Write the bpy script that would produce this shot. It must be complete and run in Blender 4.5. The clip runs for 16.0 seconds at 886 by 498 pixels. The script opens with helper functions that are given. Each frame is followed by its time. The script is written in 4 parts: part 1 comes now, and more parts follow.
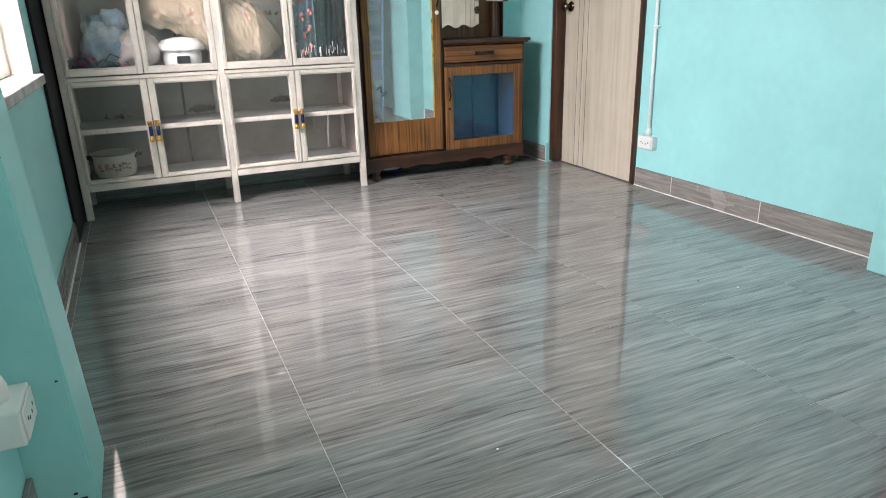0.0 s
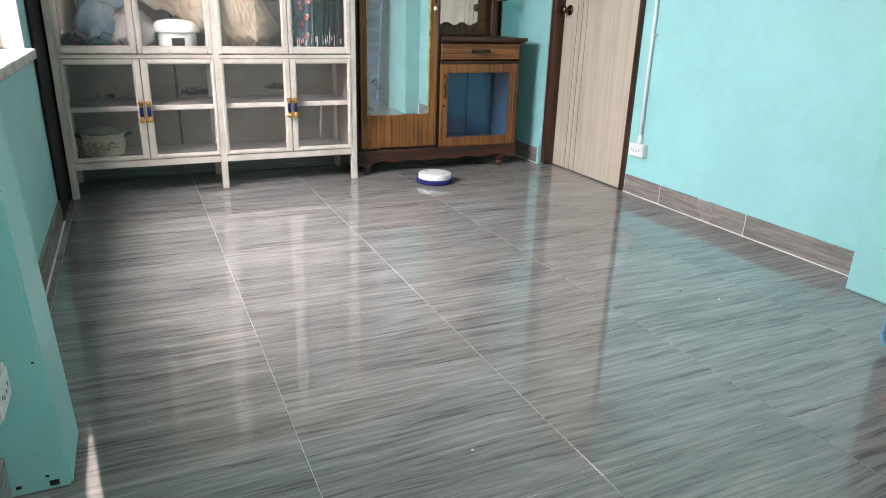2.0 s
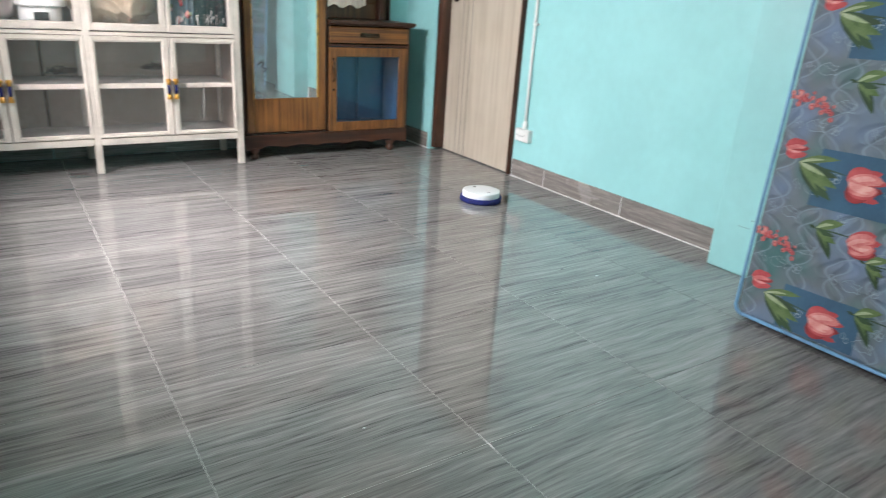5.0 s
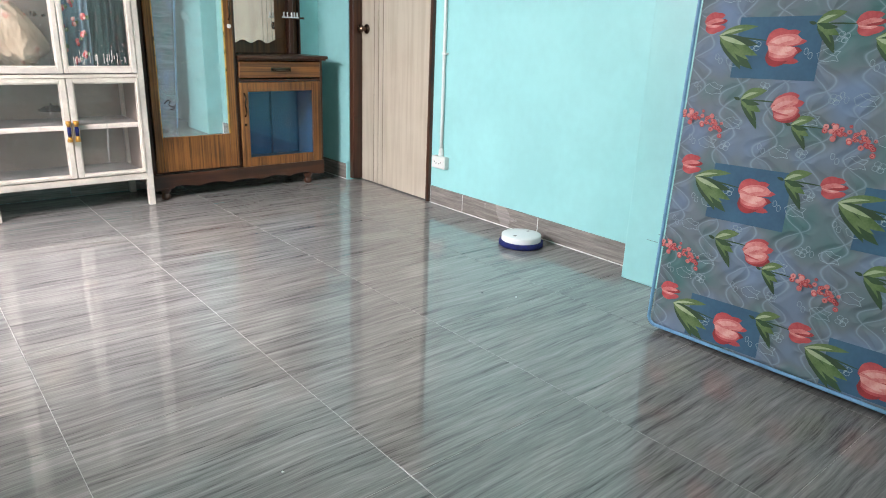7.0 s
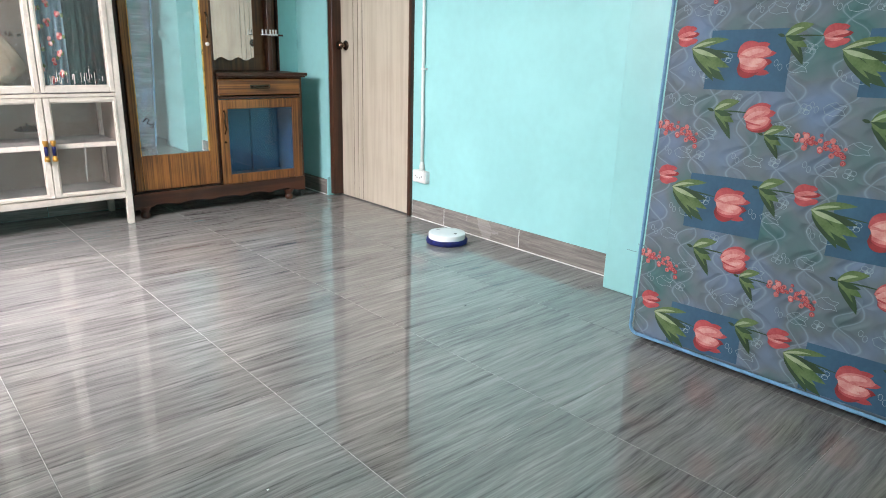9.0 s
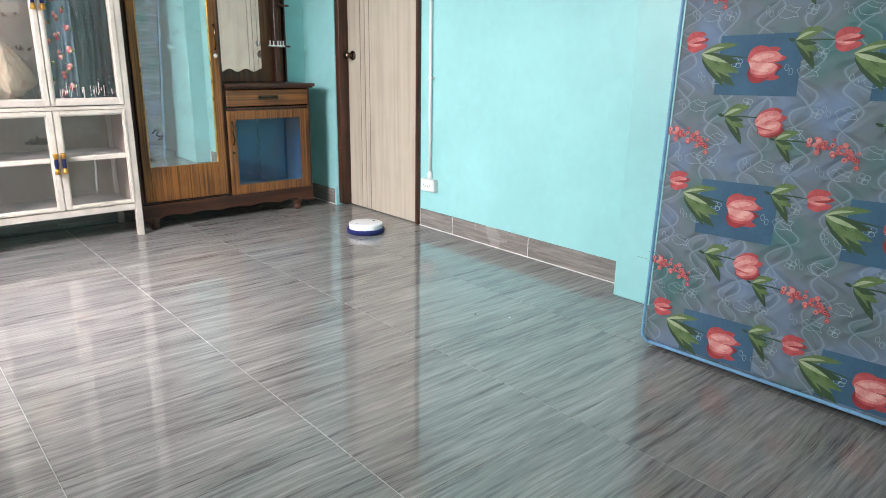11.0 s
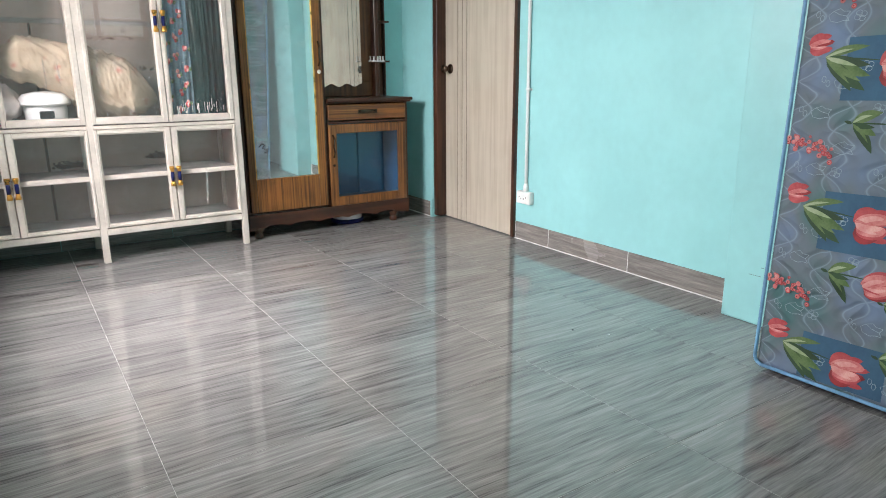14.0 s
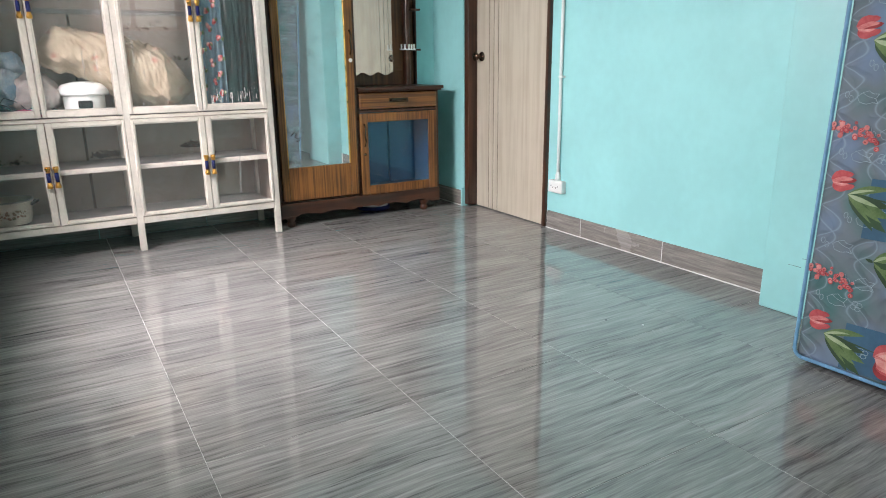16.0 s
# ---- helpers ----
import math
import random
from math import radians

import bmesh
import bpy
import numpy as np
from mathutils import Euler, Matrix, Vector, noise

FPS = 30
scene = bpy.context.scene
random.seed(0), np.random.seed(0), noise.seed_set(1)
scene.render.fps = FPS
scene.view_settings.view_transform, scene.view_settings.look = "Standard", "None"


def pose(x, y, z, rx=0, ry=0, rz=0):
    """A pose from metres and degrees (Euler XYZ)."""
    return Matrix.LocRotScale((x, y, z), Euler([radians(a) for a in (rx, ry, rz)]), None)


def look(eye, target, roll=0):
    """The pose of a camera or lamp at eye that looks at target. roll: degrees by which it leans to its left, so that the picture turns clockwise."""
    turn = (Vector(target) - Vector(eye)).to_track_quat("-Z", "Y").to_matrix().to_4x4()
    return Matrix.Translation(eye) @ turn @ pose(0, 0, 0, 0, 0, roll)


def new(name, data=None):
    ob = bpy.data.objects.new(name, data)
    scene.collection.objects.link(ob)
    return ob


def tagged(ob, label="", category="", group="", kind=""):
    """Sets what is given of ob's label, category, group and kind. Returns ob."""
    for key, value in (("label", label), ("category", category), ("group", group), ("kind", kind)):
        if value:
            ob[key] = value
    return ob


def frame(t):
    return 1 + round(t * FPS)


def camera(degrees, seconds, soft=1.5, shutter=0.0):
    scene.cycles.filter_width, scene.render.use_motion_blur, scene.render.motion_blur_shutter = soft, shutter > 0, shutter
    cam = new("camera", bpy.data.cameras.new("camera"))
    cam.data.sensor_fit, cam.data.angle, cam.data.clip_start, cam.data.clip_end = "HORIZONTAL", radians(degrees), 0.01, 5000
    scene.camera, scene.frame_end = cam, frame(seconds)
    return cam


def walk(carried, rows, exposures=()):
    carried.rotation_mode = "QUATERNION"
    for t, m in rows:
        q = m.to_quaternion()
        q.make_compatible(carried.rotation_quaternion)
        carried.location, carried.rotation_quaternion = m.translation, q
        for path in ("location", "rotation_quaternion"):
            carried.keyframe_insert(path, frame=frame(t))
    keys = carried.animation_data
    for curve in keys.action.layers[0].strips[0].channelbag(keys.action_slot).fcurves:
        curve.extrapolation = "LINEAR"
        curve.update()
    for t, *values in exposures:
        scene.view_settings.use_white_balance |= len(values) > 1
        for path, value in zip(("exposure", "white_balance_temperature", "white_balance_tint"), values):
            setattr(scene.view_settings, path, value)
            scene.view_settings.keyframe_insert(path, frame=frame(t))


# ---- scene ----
cam = camera(67.2, 16.0, soft=0.95, shutter=0.5)

PATH = [
    (0, (0.023, -0.061, 0.961), (0.785, 1.667, 0.303), -1.6),
    (0.5, (0.026, -0.06, 0.962), (0.786, 1.666, 0.298), -1.1),
    (1, (0.024, -0.054, 0.963), (0.771, 1.672, 0.284), -0.4),
    (1.5, (0.027, -0.055, 0.97), (0.795, 1.66, 0.284), 0.4),
    (2, (0.027, -0.063, 0.974), (0.821, 1.645, 0.301), 1.7),
    (2.5, (0.031, -0.064, 0.976), (0.826, 1.641, 0.297), 2.2),
    (3, (0.03, -0.066, 0.98), (0.847, 1.629, 0.303), 2.7),
    (3.5, (0.031, -0.07, 0.98), (0.866, 1.616, 0.302), 2.7),
    (4, (0.032, -0.074, 0.98), (0.882, 1.599, 0.29), 2.7),
    (4.5, (0.033, -0.078, 0.983), (0.909, 1.585, 0.299), 3.3),
    (5, (0.029, -0.105, 0.978), (1.088, 1.44, 0.279), 3.8),
    (5.2, (0.031, -0.109, 0.979), (1.14, 1.419, 0.319), 4.0),
    (7.3, (0.077, -0.141, 0.988), (1.33, 1.292, 0.375), 2.1),
    (7.5, (0.071, -0.146, 0.985), (1.339, 1.272, 0.368), 2.2),
    (8, (0.072, -0.147, 0.988), (1.363, 1.254, 0.382), 2.2),
    (8.5, (0.073, -0.149, 0.986), (1.382, 1.237, 0.382), 2.3),
    (9, (0.069, -0.141, 0.989), (1.35, 1.284, 0.417), 1.6),
    (11.5, (0.069, -0.129, 0.986), (1.333, 1.327, 0.452), 0.6),
    (12, (0.073, -0.127, 0.982), (1.317, 1.352, 0.468), 0.2),
    (12.5, (0.066, -0.11, 0.981), (1.242, 1.416, 0.445), 0.5),
    (13, (0.067, -0.099, 0.979), (1.168, 1.49, 0.468), 0.1),
    (13.5, (0.066, -0.097, 0.976), (1.139, 1.508, 0.456), -0.2),
    (14, (0.067, -0.095, 0.977), (1.126, 1.523, 0.465), -0.3),
    (14.5, (0.066, -0.09, 0.976), (1.089, 1.545, 0.446), -0.4),
    (15, (0.061, -0.083, 0.973), (1.063, 1.565, 0.441), -0.7),
    (15.5, (0.063, -0.082, 0.971), (1.065, 1.562, 0.43), -0.6),
    (16, (0.06, -0.081, 0.969), (1.042, 1.575, 0.429), -0.7),
]
EXPOSURES = [(0.0, -0.12), (4.5, -0.14), (5.2, -0.10), (7.3, 0.0), (9.0, 0.04), (12.0, 0.03), (13.0, -0.05), (14.5, -0.14), (16.0, -0.17)]
walk(cam, [(t, look(e, g, r)) for t, e, g, r in PATH], EXPOSURES)

# ---- light ----
world = bpy.data.worlds.new("sky")
scene.world = world
world.use_nodes = True
wn = world.node_tree.nodes
sky = wn.new("ShaderNodeTexSky")
sky.sky_type, sky.sun_disc = "NISHITA", False
sky.sun_elevation, sky.sun_rotation = radians(50), radians(250)
world.node_tree.links.new(sky.outputs[0], wn["Background"].inputs[0])
wn["Background"].inputs[1].default_value = 0.12


def area(name, m, w, h, power, color):
    d = bpy.data.lights.new(name, "AREA")
    d.shape, d.size, d.size_y, d.energy, d.color = "RECTANGLE", w, h, power, color
    ob = new(name, d)
    ob.matrix_world = m
    return ob


# daylight in the openings of the side window and of the window behind
area("side_window_daylight", look((-0.88, 2.64, 1.92), (0.60, 2.74, 0.25)), 1.25, 1.20, 312, (0.985, 0.925, 0.97))
area("front_window_daylight", look((1.35, -1.92, 1.90), (1.35, 2.0, 1.0)), 0.9, 1.0, 5, (0.97, 1.0, 0.94))
area("near_window_daylight", look((2.88, -0.95, 1.30), (-0.3, 0.9, 0.75)), 1.0, 1.5, 35, (1.0, 0.965, 0.92))

# ---- materials ----


def mat(name, color, rough=0.5, metal=0.0, vary=0.0, scale=8.0, bump=0.0, bscale=60.0, stretch=(1, 1, 1), color2=None, spec=0.5, coat=0.0):
    m = bpy.data.materials.new(name)
    m.use_nodes = True
    n, l = m.node_tree.nodes, m.node_tree.links
    p = n["Principled BSDF"]
    p.inputs["Base Color"].default_value = (*color, 1)
    p.inputs["Roughness"].default_value = rough
    p.inputs["Metallic"].default_value = metal
    p.inputs["Specular IOR Level"].default_value = spec
    p.inputs["Coat Weight"].default_value = coat
    tc = n.new("ShaderNodeTexCoord")
    mp = n.new("ShaderNodeMapping")
    mp.inputs["Scale"].default_value = stretch
    l.new(tc.outputs["Object"], mp.inputs["Vector"])
    if vary or color2:
        a = n.new("ShaderNodeTexNoise")
        a.inputs["Scale"].default_value, a.inputs["Detail"].default_value = scale, 6
        l.new(mp.outputs[0], a.inputs["Vector"])
        b = n.new("ShaderNodeTexNoise")
        b.inputs["Scale"].default_value, b.inputs["Detail"].default_value = scale * 9, 3
        l.new(mp.outputs[0], b.inputs["Vector"])
        k = n.new("ShaderNodeMath")
        k.operation = "MULTIPLY_ADD"
        k.inputs[1].default_value = 0.35
        l.new(b.outputs["Fac"], k.inputs[0])
        l.new(a.outputs["Fac"], k.inputs[2])
        r = n.new("ShaderNodeValToRGB")
        r.color_ramp.elements[0].position, r.color_ramp.elements[1].position = 0.5, 0.85
        c2 = color2 or tuple(min(1, c * (1 + vary)) for c in color)
        c1 = color if color2 else tuple(c * (1 - vary) for c in color)
        r.color_ramp.elements[0].color, r.color_ramp.elements[1].color = (*c1, 1), (*c2, 1)
        l.new(k.outputs[0], r.inputs[0])
        l.new(r.outputs[0], p.inputs["Base Color"])
        rr = n.new("ShaderNodeMapRange")
        rr.inputs["To Min"].default_value, rr.inputs["To Max"].default_value = rough * 0.85, min(1, rough * 1.2)
        l.new(a.outputs["Fac"], rr.inputs[0])
        l.new(rr.outputs[0], p.inputs["Roughness"])
    if bump:
        c = n.new("ShaderNodeTexNoise")
        c.inputs["Scale"].default_value, c.inputs["Detail"].default_value = bscale, 5
        l.new(mp.outputs[0], c.inputs["Vector"])
        bp = n.new("ShaderNodeBump")
        bp.inputs["Strength"].default_value, bp.inputs["Distance"].default_value = bump, 0.004
        l.new(c.outputs["Fac"], bp.inputs["Height"])
        l.new(bp.outputs[0], p.inputs["Normal"])
    return m


def glass(name, color=(1, 1, 1), dirt=0.10):
    """Thin clear pane with dried drips and dust."""
    m = bpy.data.materials.new(name)
    m.use_nodes = True
    n, l = m.node_tree.nodes, m.node_tree.links
    p = n["Principled BSDF"]
    p.inputs["Base Color"].default_value = (*color, 1)
    p.inputs["Transmission Weight"].default_value = 1
    p.inputs["Roughness"].default_value = 0.0
    p.inputs["IOR"].default_value = 1.45
    d = n.new("ShaderNodeBsdfDiffuse")
    d.inputs["Color"].default_value = (0.75, 0.73, 0.7, 1)
    tc, mp = n.new("ShaderNodeTexCoord"), n.new("ShaderNodeMapping")
    mp.inputs["Scale"].default_value = (28, 4, 2.2)
    a = n.new("ShaderNodeTexNoise")
    a.inputs["Scale"].default_value, a.inputs["Detail"].default_value = 1.6, 5
    r = n.new("ShaderNodeValToRGB")
    r.color_ramp.elements[0].position, r.color_ramp.elements[1].position = 0.62, 0.9
    r.color_ramp.elements[0].color = (dirt * 0.25,) * 3 + (1,)
    r.color_ramp.elements[1].color = (min(1, dirt * 5),) * 3 + (1,)
    mx, out = n.new("ShaderNodeMixShader"), n["Material Output"]
    l.new(tc.outputs["Object"], mp.inputs[0])
    l.new(mp.outputs[0], a.inputs[0])
    l.new(a.outputs["Fac"], r.inputs[0])
    l.new(r.outputs[0], mx.inputs[0])
    l.new(p.outputs[0], mx.inputs[1])
    l.new(d.outputs[0], mx.inputs[2])
    l.new(mx.outputs[0], out.inputs[0])
    return m


def tile_material(name, base, along, rough, lift=1.0):
    """Glazed porcelain printed with long grey wood-like streaks; along: the axis on which the streaks run."""
    m = bpy.data.materials.new(name)
    m.use_nodes = True
    n, l = m.node_tree.nodes, m.node_tree.links
    p = n["Principled BSDF"]
    tc, oi = n.new("ShaderNodeTexCoord"), n.new("ShaderNodeObjectInfo")
    shift = n.new("ShaderNodeVectorMath")
    shift.operation = "SCALE"
    shift.inputs[0].default_value = (17.3, 9.1, 5.7)
    l.new(oi.outputs["Random"], shift.inputs["Scale"])
    add = n.new("ShaderNodeVectorMath")
    l.new(tc.outputs["Object"], add.inputs[0])
    l.new(shift.outputs[0], add.inputs[1])
    # gentle waver of the streaks
    wav = n.new("ShaderNodeTexNoise")
    wav.inputs["Scale"].default_value = 2.2
    l.new(add.outputs[0], wav.inputs["Vector"])
    wsc = n.new("ShaderNodeVectorMath")
    wsc.operation = "MULTIPLY_ADD"
    wsc.inputs[1].default_value = (0.045, 0.045, 0.0)
    l.new(wav.outputs["Color"], wsc.inputs[0])
    l.new(add.outputs[0], wsc.inputs[2])
    facs = []
    for f, g, det in ((2.8, 66.0, 8), (10.0, 240.0, 5), (1.5, 9.0, 3)):
        mp = n.new("ShaderNodeMapping")
        sc = [g, g, g]
        sc[along] = f
        mp.inputs["Scale"].default_value = sc
        t = n.new("ShaderNodeTexNoise")
        t.inputs["Scale"].default_value, t.inputs["Detail"].default_value, t.inputs["Roughness"].default_value = 1.0, det, 0.62
        l.new(wsc.outputs[0], mp.inputs[0])
        l.new(mp.outputs[0], t.inputs["Vector"])
        facs.append(t.outputs["Fac"])
    mix = n.new("ShaderNodeMath")
    mix.operation = "MULTIPLY_ADD"
    mix.inputs[1].default_value = 0.72
    l.new(facs[1], mix.inputs[0])
    l.new(facs[0], mix.inputs[2])
    mix2 = n.new("ShaderNodeMath")
    mix2.operation = "MULTIPLY_ADD"
    mix2.inputs[1].default_value = 0.50
    l.new(facs[2], mix2.inputs[0])
    l.new(mix.outputs[0], mix2.inputs[2])
    r = n.new("ShaderNodeValToRGB")
    e = r.color_ramp.elements
    e[0].position, e[1].position = 0.0, 1.0
    e[0].color = (*[c * 0.42 * lift for c in base], 1)
    e[1].color = (*[min(1, c * 1.48) for c in base], 1)
    for pos, k in ((0.30, 0.80), (0.56, 1.04)):
        x = e.new(pos)
        x.color = (*[c * k for c in base], 1)
    span = n.new("ShaderNodeMapRange")
    span.inputs["From Min"].default_value, span.inputs["From Max"].default_value = 0.86, 1.36
    l.new(mix2.outputs[0], span.inputs[0])
    l.new(span.outputs[0], r.inputs[0])
    tone = n.new("ShaderNodeMapRange")
    tone.inputs["To Min"].default_value, tone.inputs["To Max"].default_value = 0.94, 1.06
    l.new(oi.outputs["Random"], tone.inputs[0])
    vm = n.new("ShaderNodeVectorMath")
    vm.operation = "SCALE"
    l.new(r.outputs[0], vm.inputs[0])
    l.new(tone.outputs[0], vm.inputs["Scale"])
    l.new(vm.outputs[0], p.inputs["Base Color"])
    # smears of dried mopping water in the gloss
    sm = n.new("ShaderNodeTexNoise")
    sm.inputs["Scale"].default_value, sm.inputs["Detail"].default_value = 3.0, 5
    l.new(add.outputs[0], sm.inputs["Vector"])
    rr = n.new("ShaderNodeMapRange")
    rr.inputs["From Min"].default_value, rr.inputs["From Max"].default_value = 0.35, 0.75
    rr.inputs["To Min"].default_value, rr.inputs["To Max"].default_value = rough, rough + 0.035
    l.new(sm.outputs["Fac"], rr.inputs[0])
    l.new(rr.outputs[0], p.inputs["Roughness"])
    p.inputs["IOR"].default_value = 1.78
    bp = n.new("ShaderNodeBump")
    bp.inputs["Strength"].default_value, bp.inputs["Distance"].default_value = 0.05, 0.0006
    big = n.new("ShaderNodeTexNoise")
    big.inputs["Scale"].default_value = 7
    l.new(add.outputs[0], big.inputs["Vector"])
    l.new(big.outputs["Fac"], bp.inputs["Height"])
    l.new(bp.outputs[0], p.inputs["Normal"])
    return m


def wood(name, dark, light, along=2, rough=0.35, freq=70.0):
    m = bpy.data.materials.new(name)
    m.use_nodes = True
    n, l = m.node_tree.nodes, m.node_tree.links
    p = n["Principled BSDF"]
    tc, mp = n.new("ShaderNodeTexCoord"), n.new("ShaderNodeMapping")
    sc = [freq] * 3
    sc[along] = 1.6
    mp.inputs["Scale"].default_value = sc
    a, b = n.new("ShaderNodeTexNoise"), n.new("ShaderNodeTexNoise")
    a.inputs["Scale"].default_value, a.inputs["Detail"].default_value = 1.0, 5
    b.inputs["Scale"].default_value, b.inputs["Detail"].default_value = 5.0, 3
    l.new(tc.outputs["Object"], mp.inputs[0])
    l.new(mp.outputs[0], a.inputs["Vector"])
    l.new(tc.outputs["Object"], b.inputs["Vector"])
    k = n.new("ShaderNodeMath")
    k.operation = "MULTIPLY_ADD"
    k.inputs[1].default_value = 0.4
    l.new(b.outputs["Fac"], k.inputs[0])
    l.new(a.outputs["Fac"], k.inputs[2])
    r = n.new("ShaderNodeValToRGB")
    r.color_ramp.elements[0].position, r.color_ramp.elements[1].position = 0.56, 0.80
    r.color_ramp.elements[0].color, r.color_ramp.elements[1].color = (*dark, 1), (*light, 1)
    l.new(k.outputs[0], r.inputs[0])
    l.new(r.outputs[0], p.inputs["Base Color"])
    p.inputs["Roughness"].default_value = rough
    bp = n.new("ShaderNodeBump")
    bp.inputs["Strength"].default_value, bp.inputs["Distance"].default_value = 0.15, 0.001
    l.new(a.outputs["Fac"], bp.inputs["Height"])
    l.new(bp.outputs[0], p.inputs["Normal"])
    return m


WALL = mat("turquoise_wall_paint", (0.325, 0.66, 0.655), 0.40, vary=0.05, scale=2.5, bump=0.10, bscale=45)
CEIL = mat("greyish_ceiling_paint", (0.26, 0.25, 0.24), 0.7, vary=0.06, scale=2, bump=0.1)
TILE = tile_material("grey_streaked_floor_tile", (0.225, 0.215, 0.205), 0, 0.018)
SKIRT = tile_material("grey_streaked_skirting_tile", (0.24, 0.215, 0.195), 1, 0.25, lift=1.6)
SKIRTX = tile_material("grey_streaked_skirting_tile_across", (0.27, 0.245, 0.225), 0, 0.25, lift=1.6)
GROUT = mat("pale_grout", (0.44, 0.42, 0.40), 0.7, vary=0.3, scale=14)
CAULK = mat("white_caulk", (0.72, 0.71, 0.68), 0.6, vary=0.2, scale=20)
ALU = mat("white_painted_aluminium", (0.61, 0.55, 0.48), 0.33, vary=0.12, scale=9, bump=0.04, bscale=25)
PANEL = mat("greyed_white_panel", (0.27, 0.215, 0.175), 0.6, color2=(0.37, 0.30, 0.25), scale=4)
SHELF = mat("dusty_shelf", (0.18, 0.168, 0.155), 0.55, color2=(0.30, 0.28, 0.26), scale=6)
STAIN = mat("dark_mould_stain", (0.10, 0.070, 0.050), 0.8, vary=0.5, scale=30)
PANE = glass("dusty_cabinet_glass", dirt=0.09)
CLEAR = glass("clear_window_glass", dirt=0.02)
GOLD = mat("polished_brass", (0.62, 0.33, 0.07), 0.28, metal=0.75, vary=0.15, scale=40)
NAVY = mat("navy_enamel", (0.012, 0.016, 0.085), 0.15)
OAK = wood("orange_brown_veneer", (0.075, 0.026, 0.007), (0.245, 0.100, 0.024), 2, 0.35, 115)
OAKX = wood("orange_brown_veneer_across", (0.085, 0.030, 0.008), (0.255, 0.105, 0.025), 0, 0.35, 115)
MAHO = wood("dark_red_brown_wood", (0.030, 0.011, 0.006), (0.075, 0.026, 0.012), 2, 0.3, 40)
MAHOX = wood("dark_red_brown_wood_across", (0.030, 0.011, 0.006), (0.075, 0.026, 0.012), 0, 0.3, 40)
WALNUT = wood("mid_brown_wood", (0.070, 0.028, 0.010), (0.150, 0.062, 0.020), 2, 0.35, 60)
ASH = wood("pale_ash_laminate", (0.46, 0.40, 0.31), (0.545, 0.485, 0.39), 2, 0.28, 30)
GROOVE = mat("dark_groove", (0.07, 0.055, 0.045), 0.6, vary=0.2)
BRONZE = mat("dark_bronze", (0.10, 0.065, 0.045), 0.25, metal=0.9, vary=0.25, scale=30)
PLASTIC = mat("white_plastic", (0.80, 0.80, 0.77), 0.35, vary=0.03, scale=12)
BLACK = mat("black_plastic", (0.012, 0.012, 0.013), 0.4, vary=0.2)
BLUEBOX = mat("blue_painted_board", (0.014, 0.085, 0.165), 0.5, color2=(0.024, 0.125, 0.22), scale=4)
STONE = mat("grey_marble_sill", (0.42, 0.40, 0.38), 0.25, color2=(0.62, 0.60, 0.58), scale=8)


def mirror_material():
    m = bpy.data.materials.new("aged_mirror_silver")
    m.use_nodes = True
    n, l = m.node_tree.nodes, m.node_tree.links
    p = n["Principled BSDF"]
    p.inputs["Base Color"].default_value = (0.86, 0.90, 0.89, 1)
    p.inputs["Metallic"].default_value = 1
    a = n.new("ShaderNodeTexNoise")
    a.inputs["Scale"].default_value, a.inputs["Detail"].default_value = 11, 7
    tc = n.new("ShaderNodeTexCoord")
    l.new(tc.outputs["Object"], a.inputs["Vector"])
    r = n.new("ShaderNodeValToRGB")
    r.color_ramp.elements[0].position, r.color_ramp.elements[1].position = 0.56, 0.80
    r.color_ramp.elements[0].color, r.color_ramp.elements[1].color = (0.012,) * 3 + (1,), (0.3,) * 3 + (1,)
    l.new(a.outputs["Fac"], r.inputs[0])
    l.new(r.outputs[0], p.inputs["Roughness"])
    # a film of dust over the silver
    d, mx = n.new("ShaderNodeBsdfDiffuse"), n.new("ShaderNodeMixShader")
    d.inputs["Color"].default_value = (0.62, 0.66, 0.65, 1)
    k = n.new("ShaderNodeMapRange")
    k.inputs["From Min"].default_value, k.inputs["From Max"].default_value = 0.35, 0.75
    k.inputs["To Min"].default_value, k.inputs["To Max"].default_value = 0.14, 0.24
    l.new(a.outputs["Fac"], k.inputs[0])
    l.new(k.outputs[0], mx.inputs[0])
    l.new(p.outputs[0], mx.inputs[1])
    l.new(d.outputs[0], mx.inputs[2])
    l.new(mx.outputs[0], n["Material Output"].inputs[0])
    return m


MIRROR = mirror_material()

# ---- mesh helpers ----
ORIGIN = {}


def thing(name, loc, label, category, group="", kind=""):
    ob = new(name)
    ob.location = loc
    ob.empty_display_size = 0.1
    ORIGIN[ob.name] = Vector(loc)
    return tagged(ob, label, category, group, kind)


def part(name, bm, material, parent=None, label="", smooth=False):
    """Links a bmesh, given in the coordinates of the place, as one mesh under a thing or a part."""
    o = ORIGIN[parent.name] if parent else Vector((0, 0, 0))
    bmesh.ops.translate(bm, verts=bm.verts, vec=-o)
    me = bpy.data.meshes.new(name)
    bm.to_mesh(me)
    bm.free()
    for m in material if isinstance(material, (list, tuple)) else (material,):
        me.materials.append(m)
    if smooth:
        me.polygons.foreach_set("use_smooth", [True] * len(me.polygons))
        me.set_sharp_from_angle(angle=radians(40))
    ob = new(name, me)
    if parent:
        ob.parent = parent
    ORIGIN[ob.name] = o
    if label:
        ob["label"] = label
    return ob


